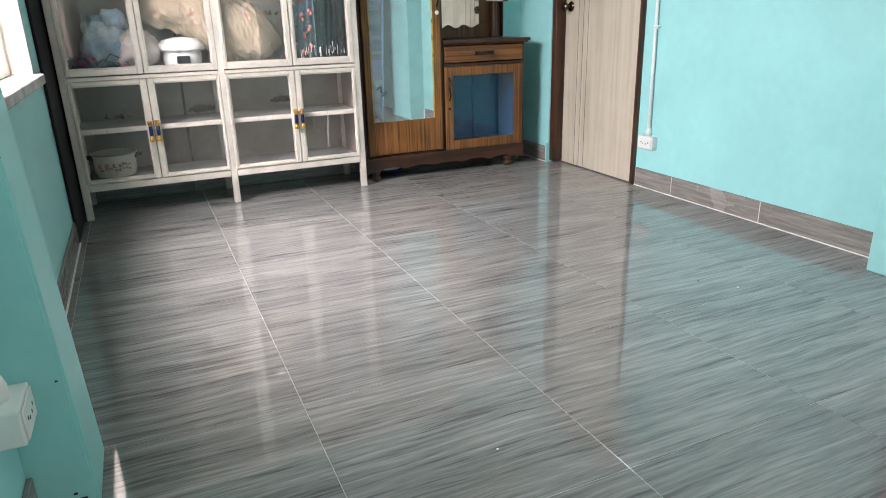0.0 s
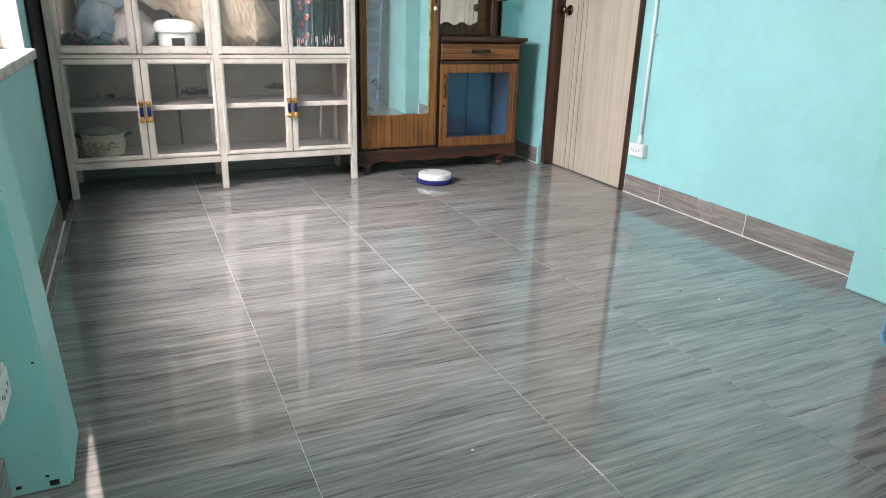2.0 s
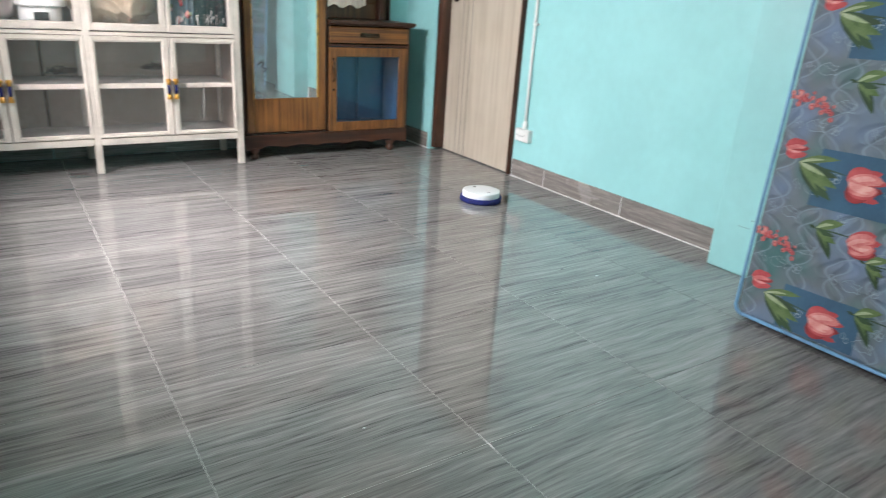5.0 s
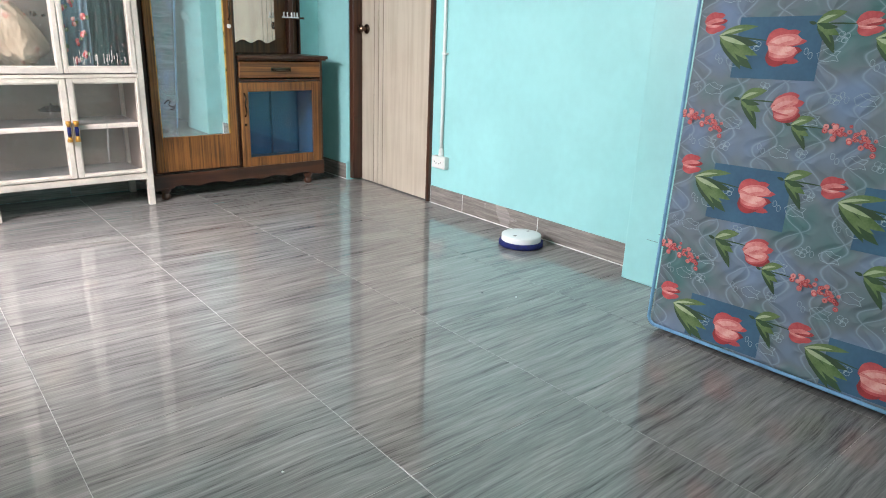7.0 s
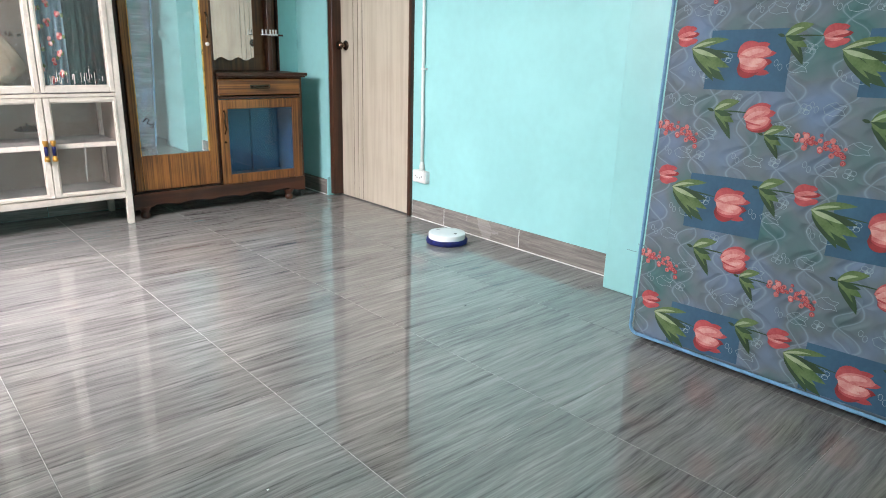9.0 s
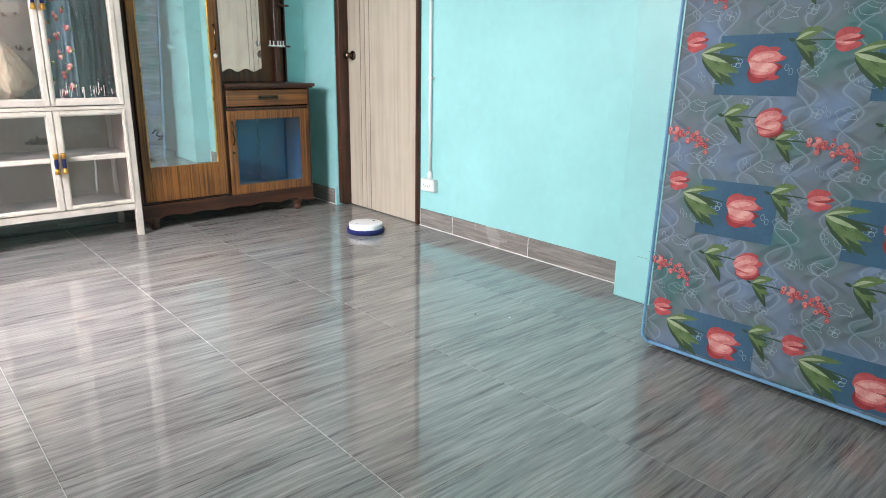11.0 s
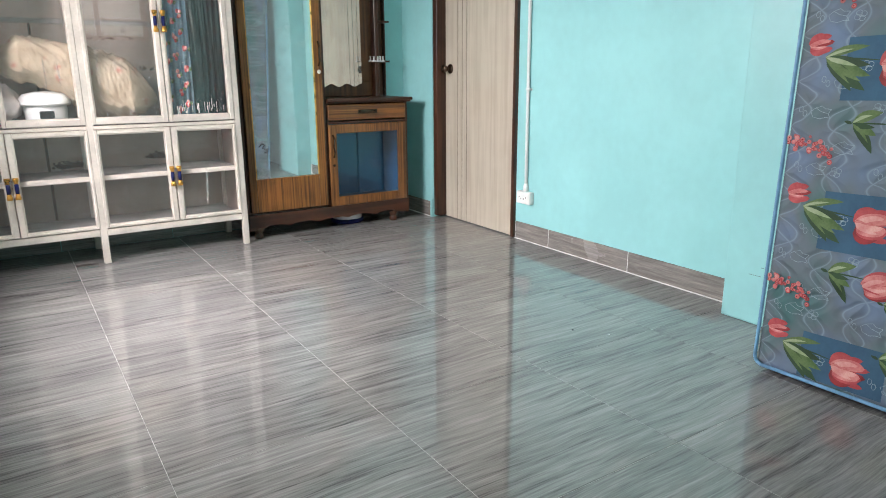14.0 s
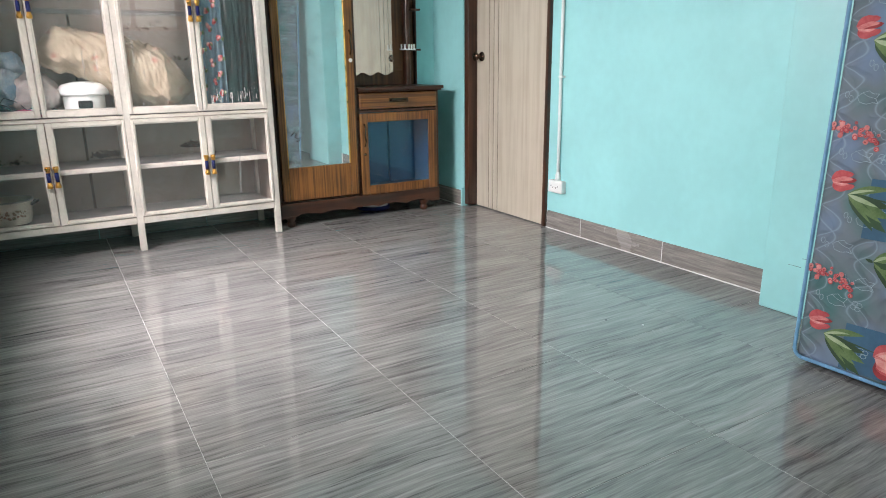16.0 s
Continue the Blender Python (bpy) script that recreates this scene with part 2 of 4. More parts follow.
def box(bm, x0, x1, y0, y1, z0, z1, bevel=0.0, mi=0, seg=1):
    m = Matrix.LocRotScale(((x0 + x1) / 2, (y0 + y1) / 2, (z0 + z1) / 2), None, (abs(x1 - x0), abs(y1 - y0), abs(z1 - z0)))
    r = bmesh.ops.create_cube(bm, size=1, matrix=m)
    vs = r["verts"]
    fs = {f for v in vs for f in v.link_faces}
    if bevel:
        es = {e for v in vs for e in v.link_edges}
        k = bmesh.ops.bevel(bm, geom=list(es), offset=bevel, segments=seg, affect="EDGES", profile=0.5)
        fs = set(k["faces"]) | {f for f in fs if f.is_valid}
    for f in fs:
        f.material_index = mi
    return bm


def boxes(*rows, bevel=0.0, seg=1):
    bm = bmesh.new()
    for r in rows:
        box(bm, *r[:6], bevel=bevel, mi=r[6] if len(r) > 6 else 0, seg=seg)
    return bm


def lathe(bm, profile, centre, seg=32, axis="z", mi=0, caps=True):
    """Turns a profile of (radius, height) rows about an axis through centre."""
    rings = []
    c = Vector(centre)
    for r, h in profile:
        ring = []
        for i in range(seg):
            a = 2 * math.pi * i / seg
            u, v = r * math.cos(a), r * math.sin(a)
            ring.append(bm.verts.new(c + Vector({"z": (u, v, h), "x": (h, u, v), "y": (v, h, u)}[axis])))
        rings.append(ring)
    for a, b in zip(rings, rings[1:]):
        for i in range(seg):
            f = bm.faces.new((a[i], a[(i + 1) % seg], b[(i + 1) % seg], b[i]))
            f.material_index, f.smooth = mi, True
    for ring, flip in ((rings[0], True), (rings[-1], False)) if caps else ():
        f = bm.faces.new(ring[::-1] if flip else ring)
        f.material_index = mi
    return bm


def tube(bm, pts, radius, seg=8, mi=0):
    pts = [Vector(p) for p in pts]
    rings = []
    for i, p in enumerate(pts):
        d = (pts[min(i + 1, len(pts) - 1)] - pts[max(i - 1, 0)]).normalized()
        s = d.cross(Vector((0, 0, 1)) if abs(d.z) < 0.9 else Vector((1, 0, 0))).normalized()
        u = d.cross(s)
        rings.append([bm.verts.new(p + radius * (math.cos(2 * math.pi * k / seg) * s + math.sin(2 * math.pi * k / seg) * u)) for k in range(seg)])
    for a, b in zip(rings, rings[1:]):
        for k in range(seg):
            f = bm.faces.new((a[k], a[(k + 1) % seg], b[(k + 1) % seg], b[k]))
            f.material_index, f.smooth = mi, True
    bm.faces.new(rings[0][::-1]).material_index = mi
    bm.faces.new(rings[-1]).material_index = mi
    return bm


def prism(bm, outline, y0, y1, mi=0):
    """An outline in x and z, carried from y0 to y1."""
    a = [bm.verts.new((x, y0, z)) for x, z in outline]
    b = [bm.verts.new((x, y1, z)) for x, z in outline]
    n = len(a)
    fs = [bm.faces.new(a), bm.faces.new(b[::-1])]
    fs += [bm.faces.new((a[(i + 1) % n], a[i], b[i], b[(i + 1) % n])) for i in range(n)]
    for f in fs:
        f.material_index = mi
    bmesh.ops.recalc_face_normals(bm, faces=fs)
    return bm


def lump(bm, centre, size, amp=0.15, freq=3.0, seed=0.0, sub=4, mi=0):
    """A soft, creased bundle."""
    r = bmesh.ops.create_icosphere(bm, subdivisions=sub, radius=1)
    for v in r["verts"]:
        d = v.co.normalized()
        k = 1 + amp * noise.noise(d * freq + Vector((seed, 0, 0))) + amp * 0.45 * noise.noise(d * freq * 3.1 + Vector((0, seed, 0)))
        e = Vector([math.copysign(abs(c) ** 0.8, c) for c in d])
        v.co = Vector(centre) + Vector((e.x * size[0], e.y * size[1], e.z * size[2])) * k
    for v in r["verts"]:
        for f in v.link_faces:
            f.smooth, f.material_index = True, mi
    return bm


def structure(name, bm, material, label="", smooth=False):
    return tagged(part(name, bm, material, None, "", smooth), label, "", "", "structure")


# ---- the room ----
XL, XR, YB, YF, H = -0.345, 2.612, 4.17, -1.75, 2.85
structure("wall_back", boxes((-0.56, 2.9, YB, YB + 0.2, 0, H)), WALL, "turquoise painted plaster wall")
wl = structure("wall_left", boxes(
    (XL - 0.2, XL, 1.314, 2.10, 0, H), (XL - 0.2, -0.305, -0.25, 1.314, 0, H), (XL - 0.2, XL, 2.10, 3.17, 0, 0.745), (XL - 0.2, XL, 2.10, 3.17, 2.0, H),
    (XL - 0.2, XL, 3.17, YB, 0, H), (XL - 0.2, -0.305, YF, -0.25, 0, H)), WALL, "turquoise painted plaster wall with a window")
wr = structure("wall_right", boxes(
    (XR, XR + 0.2, -0.40, 2.985, 0, H), (XR, XR + 0.2, YF, -1.50, 0, H), (XR, XR + 0.2, -1.50, -0.40, 0, 0.45), (XR, XR + 0.2, -1.50, -0.40, 2.15, H), (XR, XR + 0.2, 2.985, 3.78, 2.06, H), (2.525, XR + 0.2, 3.78, YB, 0, H)),
    WALL, "turquoise painted plaster wall with a doorway and a window")
structure("wall_front", boxes((-0.6, 0.90, YF - 0.15, YF, 0, H), (0.90, 1.80, YF - 0.15, YF, 0, 1.38), (0.90, 1.80, YF - 0.15, YF, 2.45, H),
    (1.80, 2.85, YF - 0.15, YF, 0, H)), WALL, "turquoise painted plaster wall with a window")
structure("pillar_right", boxes((2.463, XR, 0.93, 1.46, 0, H), bevel=0.006, seg=2), WALL, "turquoise painted square pillar")
bm = prism(bmesh.new(), [(XL, 0), (-0.183, 0), (-0.208, 0.62), (-0.234, 1.25), (-0.245, H), (XL, H)], 1.315, 1.52)
bmesh.ops.bevel(bm, geom=bm.edges[:], offset=0.006, segments=2, affect="EDGES")
structure("pillar_left", bm, WALL, "turquoise painted tapering pillar with chipped foot")
structure("ceiling", boxes((-1.0, 2.9, YF - 0.2, YB + 0.3, H, H + 0.1)), CEIL, "plain greyish ceiling")
floor = structure("floor", boxes((-1.0, 2.9, YF - 0.3, YB + 0.3, -0.12, -0.0012)), GROUT, "pale grout bed under polished grey tiles")

# chipped paint specks on the pillar by the socket
bm = bmesh.new()
for x, z, w in ((-0.262, 0.55, 0.006), (-0.215, 0.30, 0.005), (-0.23, 0.035, 0.007), (-0.225, 0.012, 0.018), (-0.285, 0.02, 0.010)):
    box(bm, x, x + w, 1.3135, 1.3155, z, z + w * 0.7)
tagged(part("paint_chip", bm, BLACK), "small dark chips in the turquoise paint", "chip", kind="structure")

# window in the left wall: sill, frame, two sashes
win = thing("window_1", (XL, 2.49, 0.75), "bright white aluminium sliding window with a grey stone sill", "window", kind="structure")
part("window_sill", boxes((XL - 0.2, XL + 0.035, 2.08, 3.17, 0.745, 0.785), bevel=0.004), STONE, win, "grey marble sill")
part("window_frame", boxes((XL - 0.16, XL - 0.08, 2.10, 2.15, 0.785, 2.0), (XL - 0.16, XL - 0.08, 3.12, 3.17, 0.785, 2.0),
    (XL - 0.16, XL - 0.08, 2.15, 3.12, 0.785, 0.83), (XL - 0.16, XL - 0.08, 2.15, 3.12, 1.95, 2.0), bevel=0.004), ALU, win)
part("jamb_lining", boxes((XL - 0.198, XL - 0.001, 3.150, 3.1695, 0.786, 2.0), (XL - 0.079, XL - 0.001, 2.1005, 2.118, 0.786, 2.0), bevel=0.002), ALU, win, "white jamb lining")
for x, y0, y1 in ((XL - 0.115, 2.15, 2.66), (XL - 0.145, 2.61, 3.12)):
    s = part("sash", boxes((x - 0.012, x + 0.012, y0, y0 + 0.05, 0.83, 1.95), (x - 0.012, x + 0.012, y1 - 0.05, y1, 0.83, 1.95),
        (x - 0.012, x + 0.012, y0 + 0.05, y1 - 0.05, 0.83, 0.89), (x - 0.012, x + 0.012, y0 + 0.05, y1 - 0.05, 1.89, 1.95), bevel=0.003), ALU, win)
    g = part("pane", boxes((x - 0.002, x + 0.002, y0 + 0.052, y1 - 0.052, 0.892, 1.888)), CLEAR, s)
    g.visible_shadow = False

# window behind the camera
win = thing("window_2", (1.35, YF, 1.38), "white aluminium window with a middle post", "window", kind="structure")
part("window_frame", boxes((0.90, 0.95, YF - 0.12, YF - 0.04, 1.38, 2.45), (1.75, 1.80, YF - 0.12, YF - 0.04, 1.38, 2.45), (0.95, 1.75, YF - 0.12, YF - 0.04, 1.38, 1.43),
    (0.95, 1.75, YF - 0.12, YF - 0.04, 2.40, 2.45), (1.22, 1.27, YF - 0.11, YF - 0.05, 1.43, 2.40), (0.95, 1.22, YF - 0.10, YF - 0.06, 1.60, 1.63), (1.27, 1.75, YF - 0.10, YF - 0.06, 1.60, 1.63), bevel=0.004), ALU, win)
for x0, x1 in ((0.95, 1.22), (1.27, 1.75)):
    g = part("pane", boxes((x0 + 0.002, x1 - 0.002, YF - 0.082, YF - 0.078, 1.432, 2.398)), CLEAR, win)
    g.visible_shadow = False

# tall window in the right wall behind the camera
win = thing("window_3", (XR, -0.95, 0.45), "tall white aluminium window with a middle post", "window", kind="structure")
part("window_frame", boxes((XR + 0.08, XR + 0.16, -1.50, -1.45, 0.45, 2.15), (XR + 0.08, XR + 0.16, -0.45, -0.40, 0.45, 2.15), (XR + 0.08, XR + 0.16, -1.45, -0.45, 0.45, 0.50),
    (XR + 0.08, XR + 0.16, -1.45, -0.45, 2.10, 2.15), (XR + 0.09, XR + 0.15, -0.975, -0.925, 0.50, 2.10), bevel=0.004), ALU, win)
for y0, y1 in ((-1.45, -0.975), (-0.925, -0.45)):
    g = part("pane", boxes((XR + 0.118, XR + 0.122, y0 + 0.002, y1 - 0.002, 0.502, 2.098)), CLEAR, win)
    g.visible_shadow = False

# door with its dark frame
door = thing("door_1", (2.60, 3.37, 0), "pale ash-grain door with dark grooves in a dark brown frame, closed", "door", kind="structure")
part("door_frame", boxes((2.530, 2.70, 3.732, 3.778, 0.012, 2.06), (2.590, 2.70, 2.986, 3.012, 0.0, 2.06), (2.572, 2.70, 3.012, 3.732, 2.012, 2.06), bevel=0.003), MAHO, door, "dark brown frame")
leaf_rows = []
for a, b in ((3.016, 3.487), (3.493, 3.537), (3.543, 3.587), (3.593, 3.729)):
    leaf_rows.append((2.600, 2.640, a, b, 0.008, 2.008))
leaf = part("leaf", boxes(*leaf_rows, (2.6035, 2.636, 3.020, 3.725, 0.010, 2.006)), ASH, door)
for y in (3.490, 3.540, 3.590):
    part("groove", boxes((2.6015, 2.6032, y - 0.003, y + 0.003, 0.010, 2.0)), GROOVE, leaf, "dark inlaid line")
bm = lathe(bmesh.new(), [(0.030, 0.0), (0.031, -0.004), (0.026, -0.010), (0.012, -0.014), (0.011, -0.030), (0.020, -0.036), (0.027, -0.046), (0.027, -0.056), (0.020, -0.064), (0.006, -0.067)], (2.600, 3.672, 1.0), 24, "x")
part("door_knob", bm, BRONZE, leaf, "dark bronze round knob", True)

# skirting tiles, their joints and the caulk along the floor
sk = thing("baseboard_right", (2.60, 2.0, 0), "grey streaked skirting tiles with white caulk line", "baseboard", kind="structure")
ends = [2.972, 2.676, 2.088, 1.492, 1.463]
for a, b in zip(ends, ends[1:]):
    if a - b > 0.05:
        part("skirting_tile", boxes((2.600, XR, b + 0.0015, a - 0.0015, 0.003, 0.104), bevel=0.0015), SKIRT, sk)
part("joint", boxes((2.6012, XR - 0.001, 1.4632, 2.973, 0.002, 0.1025)), CAULK, sk, "white joint filler")
part("caulk", boxes((2.594, 2.6005, 1.463, 2.975, -0.0008, 0.004), bevel=0.001), CAULK, sk, "white caulk line")
sk = thing("baseboard_corner", (2.52, 4.0, 0), "grey streaked skirting tile by the door frame", "baseboard", kind="structure")
part("skirting_tile", boxes((2.513, 2.5245, 3.795, YB - 0.002, 0.003, 0.104), bevel=0.0015), SKIRT, sk)
part("caulk", boxes((2.507, 2.5128, 3.795, YB - 0.002, -0.0008, 0.004)), CAULK, sk, "white caulk line")
part("paint_smear", boxes((2.505, 2.57, 3.770, 3.7945, -0.0008, 0.010), (2.506, 2.5245, 3.779, 3.7945, 0.010, 0.125), bevel=0.003), WALL, sk, "turquoise paint smear")
sk = thing("baseboard_left", (XL, 2.4, 0), "grey streaked skirting tiles with white caulk line", "baseboard", kind="structure")
for a, b in ((1.522, 2.12), (2.123, 2.72), (2.723, 3.355)):
    part("skirting_tile", boxes((XL + 0.001, XL + 0.012, a, b, 0.003, 0.104), bevel=0.0015), SKIRT, sk)
part("caulk", boxes((XL + 0.0125, XL + 0.019, 1.522, 3.355, -0.0008, 0.004)), CAULK, sk, "white caulk line")
for a, b in ((-0.2, 0.5), (0.503, 1.1), (1.103, 1.313)):
    part("skirting_tile", boxes((-0.304, -0.293, a, b, 0.003, 0.104), bevel=0.0015), SKIRT, sk)
sk = thing("baseboard_back", (1.0, YB, 0), "grey streaked skirting tiles along the wall", "baseboard", kind="structure")
for a in np.arange(-0.34, 2.5, 0.603):
    part("skirting_tile", boxes((a, min(a + 0.6, 2.511), YB - 0.012, YB - 0.001, 0.003, 0.104), bevel=0.0015), SKIRTX, sk)


def socket(origin, rot, deep=0.034):
    """Surface socket box with its conduit, built facing -x at the origin and then turned."""
    o = thing("wall_socket", (0, 0, 0), "white surface-mounted socket box with conduit on turquoise wall", "socket")
    part("socket_box", boxes((-deep, 0, -0.06, 0.06, -0.036, 0.036), bevel=0.004, seg=2), PLASTIC, o)
    part("faceplate", boxes((-deep - 0.0045, -deep - 0.0005, -0.052, 0.052, -0.030, 0.030), bevel=0.002), PLASTIC, o)
    for y, z in ((0.028, 0.004), (0.012, -0.004), (-0.012, -0.004), (-0.028, 0.004)):
        part("pin_hole", boxes((-deep - 0.0052, -deep - 0.0046, y - 0.003, y + 0.003, z - 0.004, z + 0.003)), BLACK, o, "dark pin hole")
    part("conduit", tube(bmesh.new(), [(-0.012, 0, 0.036), (-0.012, 0.004, 0.5), (-0.012, 0.006, 1.2), (-0.012, 0.004, 2.5)], 0.0095, 12), PLASTIC, o)
    part("conduit_collar", lathe(bmesh.new(), [(0.016, 0.0), (0.016, 0.03), (0.012, 0.045), (0.0098, 0.05)], (-0.012, 0, 0.034), 16), PLASTIC, o)
    for z in (0.62, 1.25):
        part("clip", boxes((-0.024, 0, -0.022, 0.013, z - 0.006, z + 0.006), bevel=0.002), PLASTIC, o)
    o.matrix_basis = Matrix.Translation(origin) @ pose(0, 0, 0, 0, 0, rot)
    return o


socket((XR, 2.882, 0.262), 0)
socket((-0.305, 1.245, 0.284), 180, 0.048)


# ---- white glazed cabinet ----
CY = 3.748


def handle(bm, x, y, z0, z1):
    zc = (z0 + z1) / 2
    for z, s in ((z0, 1), (z1, -1)):
        lathe(bm, [(0.002, 0), (0.013, 0.001 * s), (0.0135, 0.014 * s), (0.010, 0.020 * s), (0.009, 0.030 * s)] if s > 0 else [(0.009, -0.030), (0.010, -0.020), (0.0135, -0.014), (0.013, -0.001), (0.002, 0)], (x, y - 0.020, z), 14)
        box(bm, x - 0.006, x + 0.006, y - 0.022, y, z + 0.008 * s - 0.005, z + 0.008 * s + 0.005, 0.001)
    lathe(bm, [(0.0088, z0 - zc + 0.030), (0.0100, 0), (0.0088, z1 - zc - 0.030)], (x, y - 0.020, zc), 14, mi=1)
    return bm


def cabinet_door(cab, x0, x1, z0, z1, sl, sr, rb, rt, hx, hz0, hz1):
    """sl, sr, rb, rt: widths of the stiles and rails."""
    y0, y1, k = CY - 0.004, CY + 0.016, 0.005
    a0, a1, c0, c1 = x0 + sl, x1 - sr, z0 + rb, z1 - rt
    d = part("door", boxes((x0, a0, y0, y1, z0, z1), (a1, x1, y0, y1, z0, z1), (a0, a1, y0, y1, z0, c0), (a0, a1, y0, y1, c1, z1), bevel=0.003), ALU, cab)
    part("glazing_bead", boxes((a0, a0 + k, y0 + 0.006, y1, c0, c1), (a1 - k, a1, y0 + 0.006, y1, c0, c1), (a0 + k, a1 - k, y0 + 0.006, y1, c0, c0 + k), (a0 + k, a1 - k, y0 + 0.006, y1, c1 - k, c1)), ALU, d)
    g = part("pane", boxes((a0 + 0.002, a1 - 0.002, y0 + 0.010, y0 + 0.013, c0 + 0.002, c1 - 0.002)), PANE, d, "dusty glass with dried drips")
    g.visible_shadow = False
    if c1 - c0 > 0.5 and a0 > 0.4:
        rd = random.Random(int(a0 * 100))
        bm = bmesh.new()
        for i in range(12 if a0 < 0.7 else 22):
            x, z, ln = rd.uniform(a0 + 0.02, a1 - 0.02), c0 + 0.004 + abs(rd.gauss(0, 0.02)), rd.uniform(0.008, 0.06)
            if a0 < 0.7:
                ln *= 0.4
            w = rd.uniform(0.0007, 0.0019) * (0.6 if a0 < 0.7 else 1.0)
            box(bm, x - w, x + w, y0 + 0.0090, y0 + 0.0097, z, z + ln)
        for i in range(60):
            x, z, w = rd.uniform(a0 + 0.01, a1 - 0.01), rd.uniform(c0 + 0.01, c0 + 0.45), rd.uniform(0.0006, 0.0016)
            box(bm, x - w, x + w, y0 + 0.0090, y0 + 0.0097, z, z + 2.5 * w)
        part("dried_drips", bm, CAULK, g, "whitish dried drips and specks")["kind"] = "stuff"
    part("handle", handle(bmesh.new(), hx, y0, hz0, hz1), [GOLD, NAVY], d, "brass handle with navy grip")
    return d


cab = thing("glass_cabinet", (0.447, 3.95, 0), "tall white aluminium glass-door cabinet on legs", "cabinet")
CB = YB - 0.022
for x in (-0.318, 0.431, 1.180):
    part("leg", boxes((x, x + 0.034, CY, CY + 0.034, 0, 1.78), bevel=0.003), ALU, cab)
    part("leg", boxes((x, x + 0.034, CB - 0.034, CB, 0, 1.78), bevel=0.003), ALU, cab)
for z0, z1 in ((0.150, 0.186), (0.705, 0.722), (1.745, 1.78)):
    for x0, x1 in ((-0.284, 0.431), (0.465, 1.180)):
        part("rail", boxes((x0, x1, CY + 0.002, CY + 0.032, z0, z1), bevel=0.002), ALU, cab)
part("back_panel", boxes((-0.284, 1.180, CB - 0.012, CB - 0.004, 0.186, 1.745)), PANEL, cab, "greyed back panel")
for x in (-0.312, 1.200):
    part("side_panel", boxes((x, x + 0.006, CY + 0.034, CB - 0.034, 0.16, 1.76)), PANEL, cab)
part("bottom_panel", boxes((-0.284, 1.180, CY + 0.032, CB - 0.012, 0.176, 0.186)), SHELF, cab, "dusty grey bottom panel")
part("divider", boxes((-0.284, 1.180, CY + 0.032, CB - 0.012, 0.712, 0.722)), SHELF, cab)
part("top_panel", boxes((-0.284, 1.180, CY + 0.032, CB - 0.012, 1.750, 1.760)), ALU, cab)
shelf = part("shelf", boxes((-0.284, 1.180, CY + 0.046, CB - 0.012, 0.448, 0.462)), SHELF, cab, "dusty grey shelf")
part("shelf_edge", boxes((-0.284, 0.431, CY + 0.034, CY + 0.046, 0.438, 0.464), (0.465, 1.180, CY + 0.034, CY + 0.046, 0.438, 0.464), bevel=0.002), ALU, shelf, "white metal shelf edge")
part("centre_strip", boxes((0.254, 0.268, CB - 0.017, CB - 0.0125, 0.19, 0.712)), STAIN, cab, "dark open seam of the back panel")
part("batten", boxes((-0.284, 1.180, CB - 0.022, CB - 0.0125, 1.236, 1.262), bevel=0.001), SHELF, cab, "grey batten across the back panel")
part("centre_strip", boxes((0.262, 0.274, CB - 0.017, CB - 0.0125, 0.73, 1.234)), STAIN, cab, "dark open seam of the back panel")
for x0, x1, hx in ((-0.286, 0.074, 0.058), (0.078, 0.435, 0.094), (0.462, 0.831, 0.815), (0.835, 1.182, 0.851)):
    inner = hx > (x0 + x1) / 2
    cabinet_door(cab, x0, x1, 0.190, 0.702, 0.016 if inner else 0.029, 0.029 if inner else 0.014, 0.016, 0.022, hx, 0.386, 0.494)
for x0, x1, hx in ((-0.286, 0.070, 0.052), (0.074, 0.435, 0.092), (0.462, 0.829, 0.811), (0.833, 1.182, 0.851)):
    inner = hx > (x0 + x1) / 2
    cabinet_door(cab, x0, x1, 0.728, 1.742, 0.019 if inner else 0.020, 0.026 if inner else 0.026, 0.032, 0.030, hx, 1.186, 1.294)
# mould spots on the back panel
bm = bmesh.new()
rs = random.Random(5)
for cx, cz, n, sp in ((0.33, 0.475, 120, 0.03), (0.39, 0.48, 130, 0.022), (0.82, 0.50, 190, 0.028), (-0.10, 0.466, 40, 0.04), (0.66, 1.16, 40, 0.07), (0.80, 1.0, 24, 0.04)):
    for i in range(n):
        x, z, r = cx + rs.gauss(0, sp), cz + abs(rs.gauss(0, sp * 0.45)), rs.uniform(0.0025, 0.009)
        k = rs.randint(5, 8)
        vs = [bm.verts.new((x + r * rs.uniform(0.5, 1.2) * math.cos(6.283 * j / k), CB - 0.0125, z + r * rs.uniform(0.5, 1.2) * math.sin(6.283 * j / k))) for j in range(k)]
        bm.faces.new(vs)
bmesh.ops.solidify(bm, geom=bm.faces[:], thickness=0.0006)
part("mould_spots", bm, STAIN, cab, "dark mould spots")["kind"] = "stuff"

# added black sheet: the deep shade of the gap beside the cabinet, as colour
board = boxes((XL + 0.002, XL + 0.014, 3.36, YB - 0.02, 0.0, 1.92), bevel=0.001)
tagged(part("gap_shade_sheet", board, mat("gap_shade_black", (0.003, 0.003, 0.004), 0.95, vary=0.3, scale=5)), "matt black sheet standing in for deep shade between wall and white cabinet", "board")

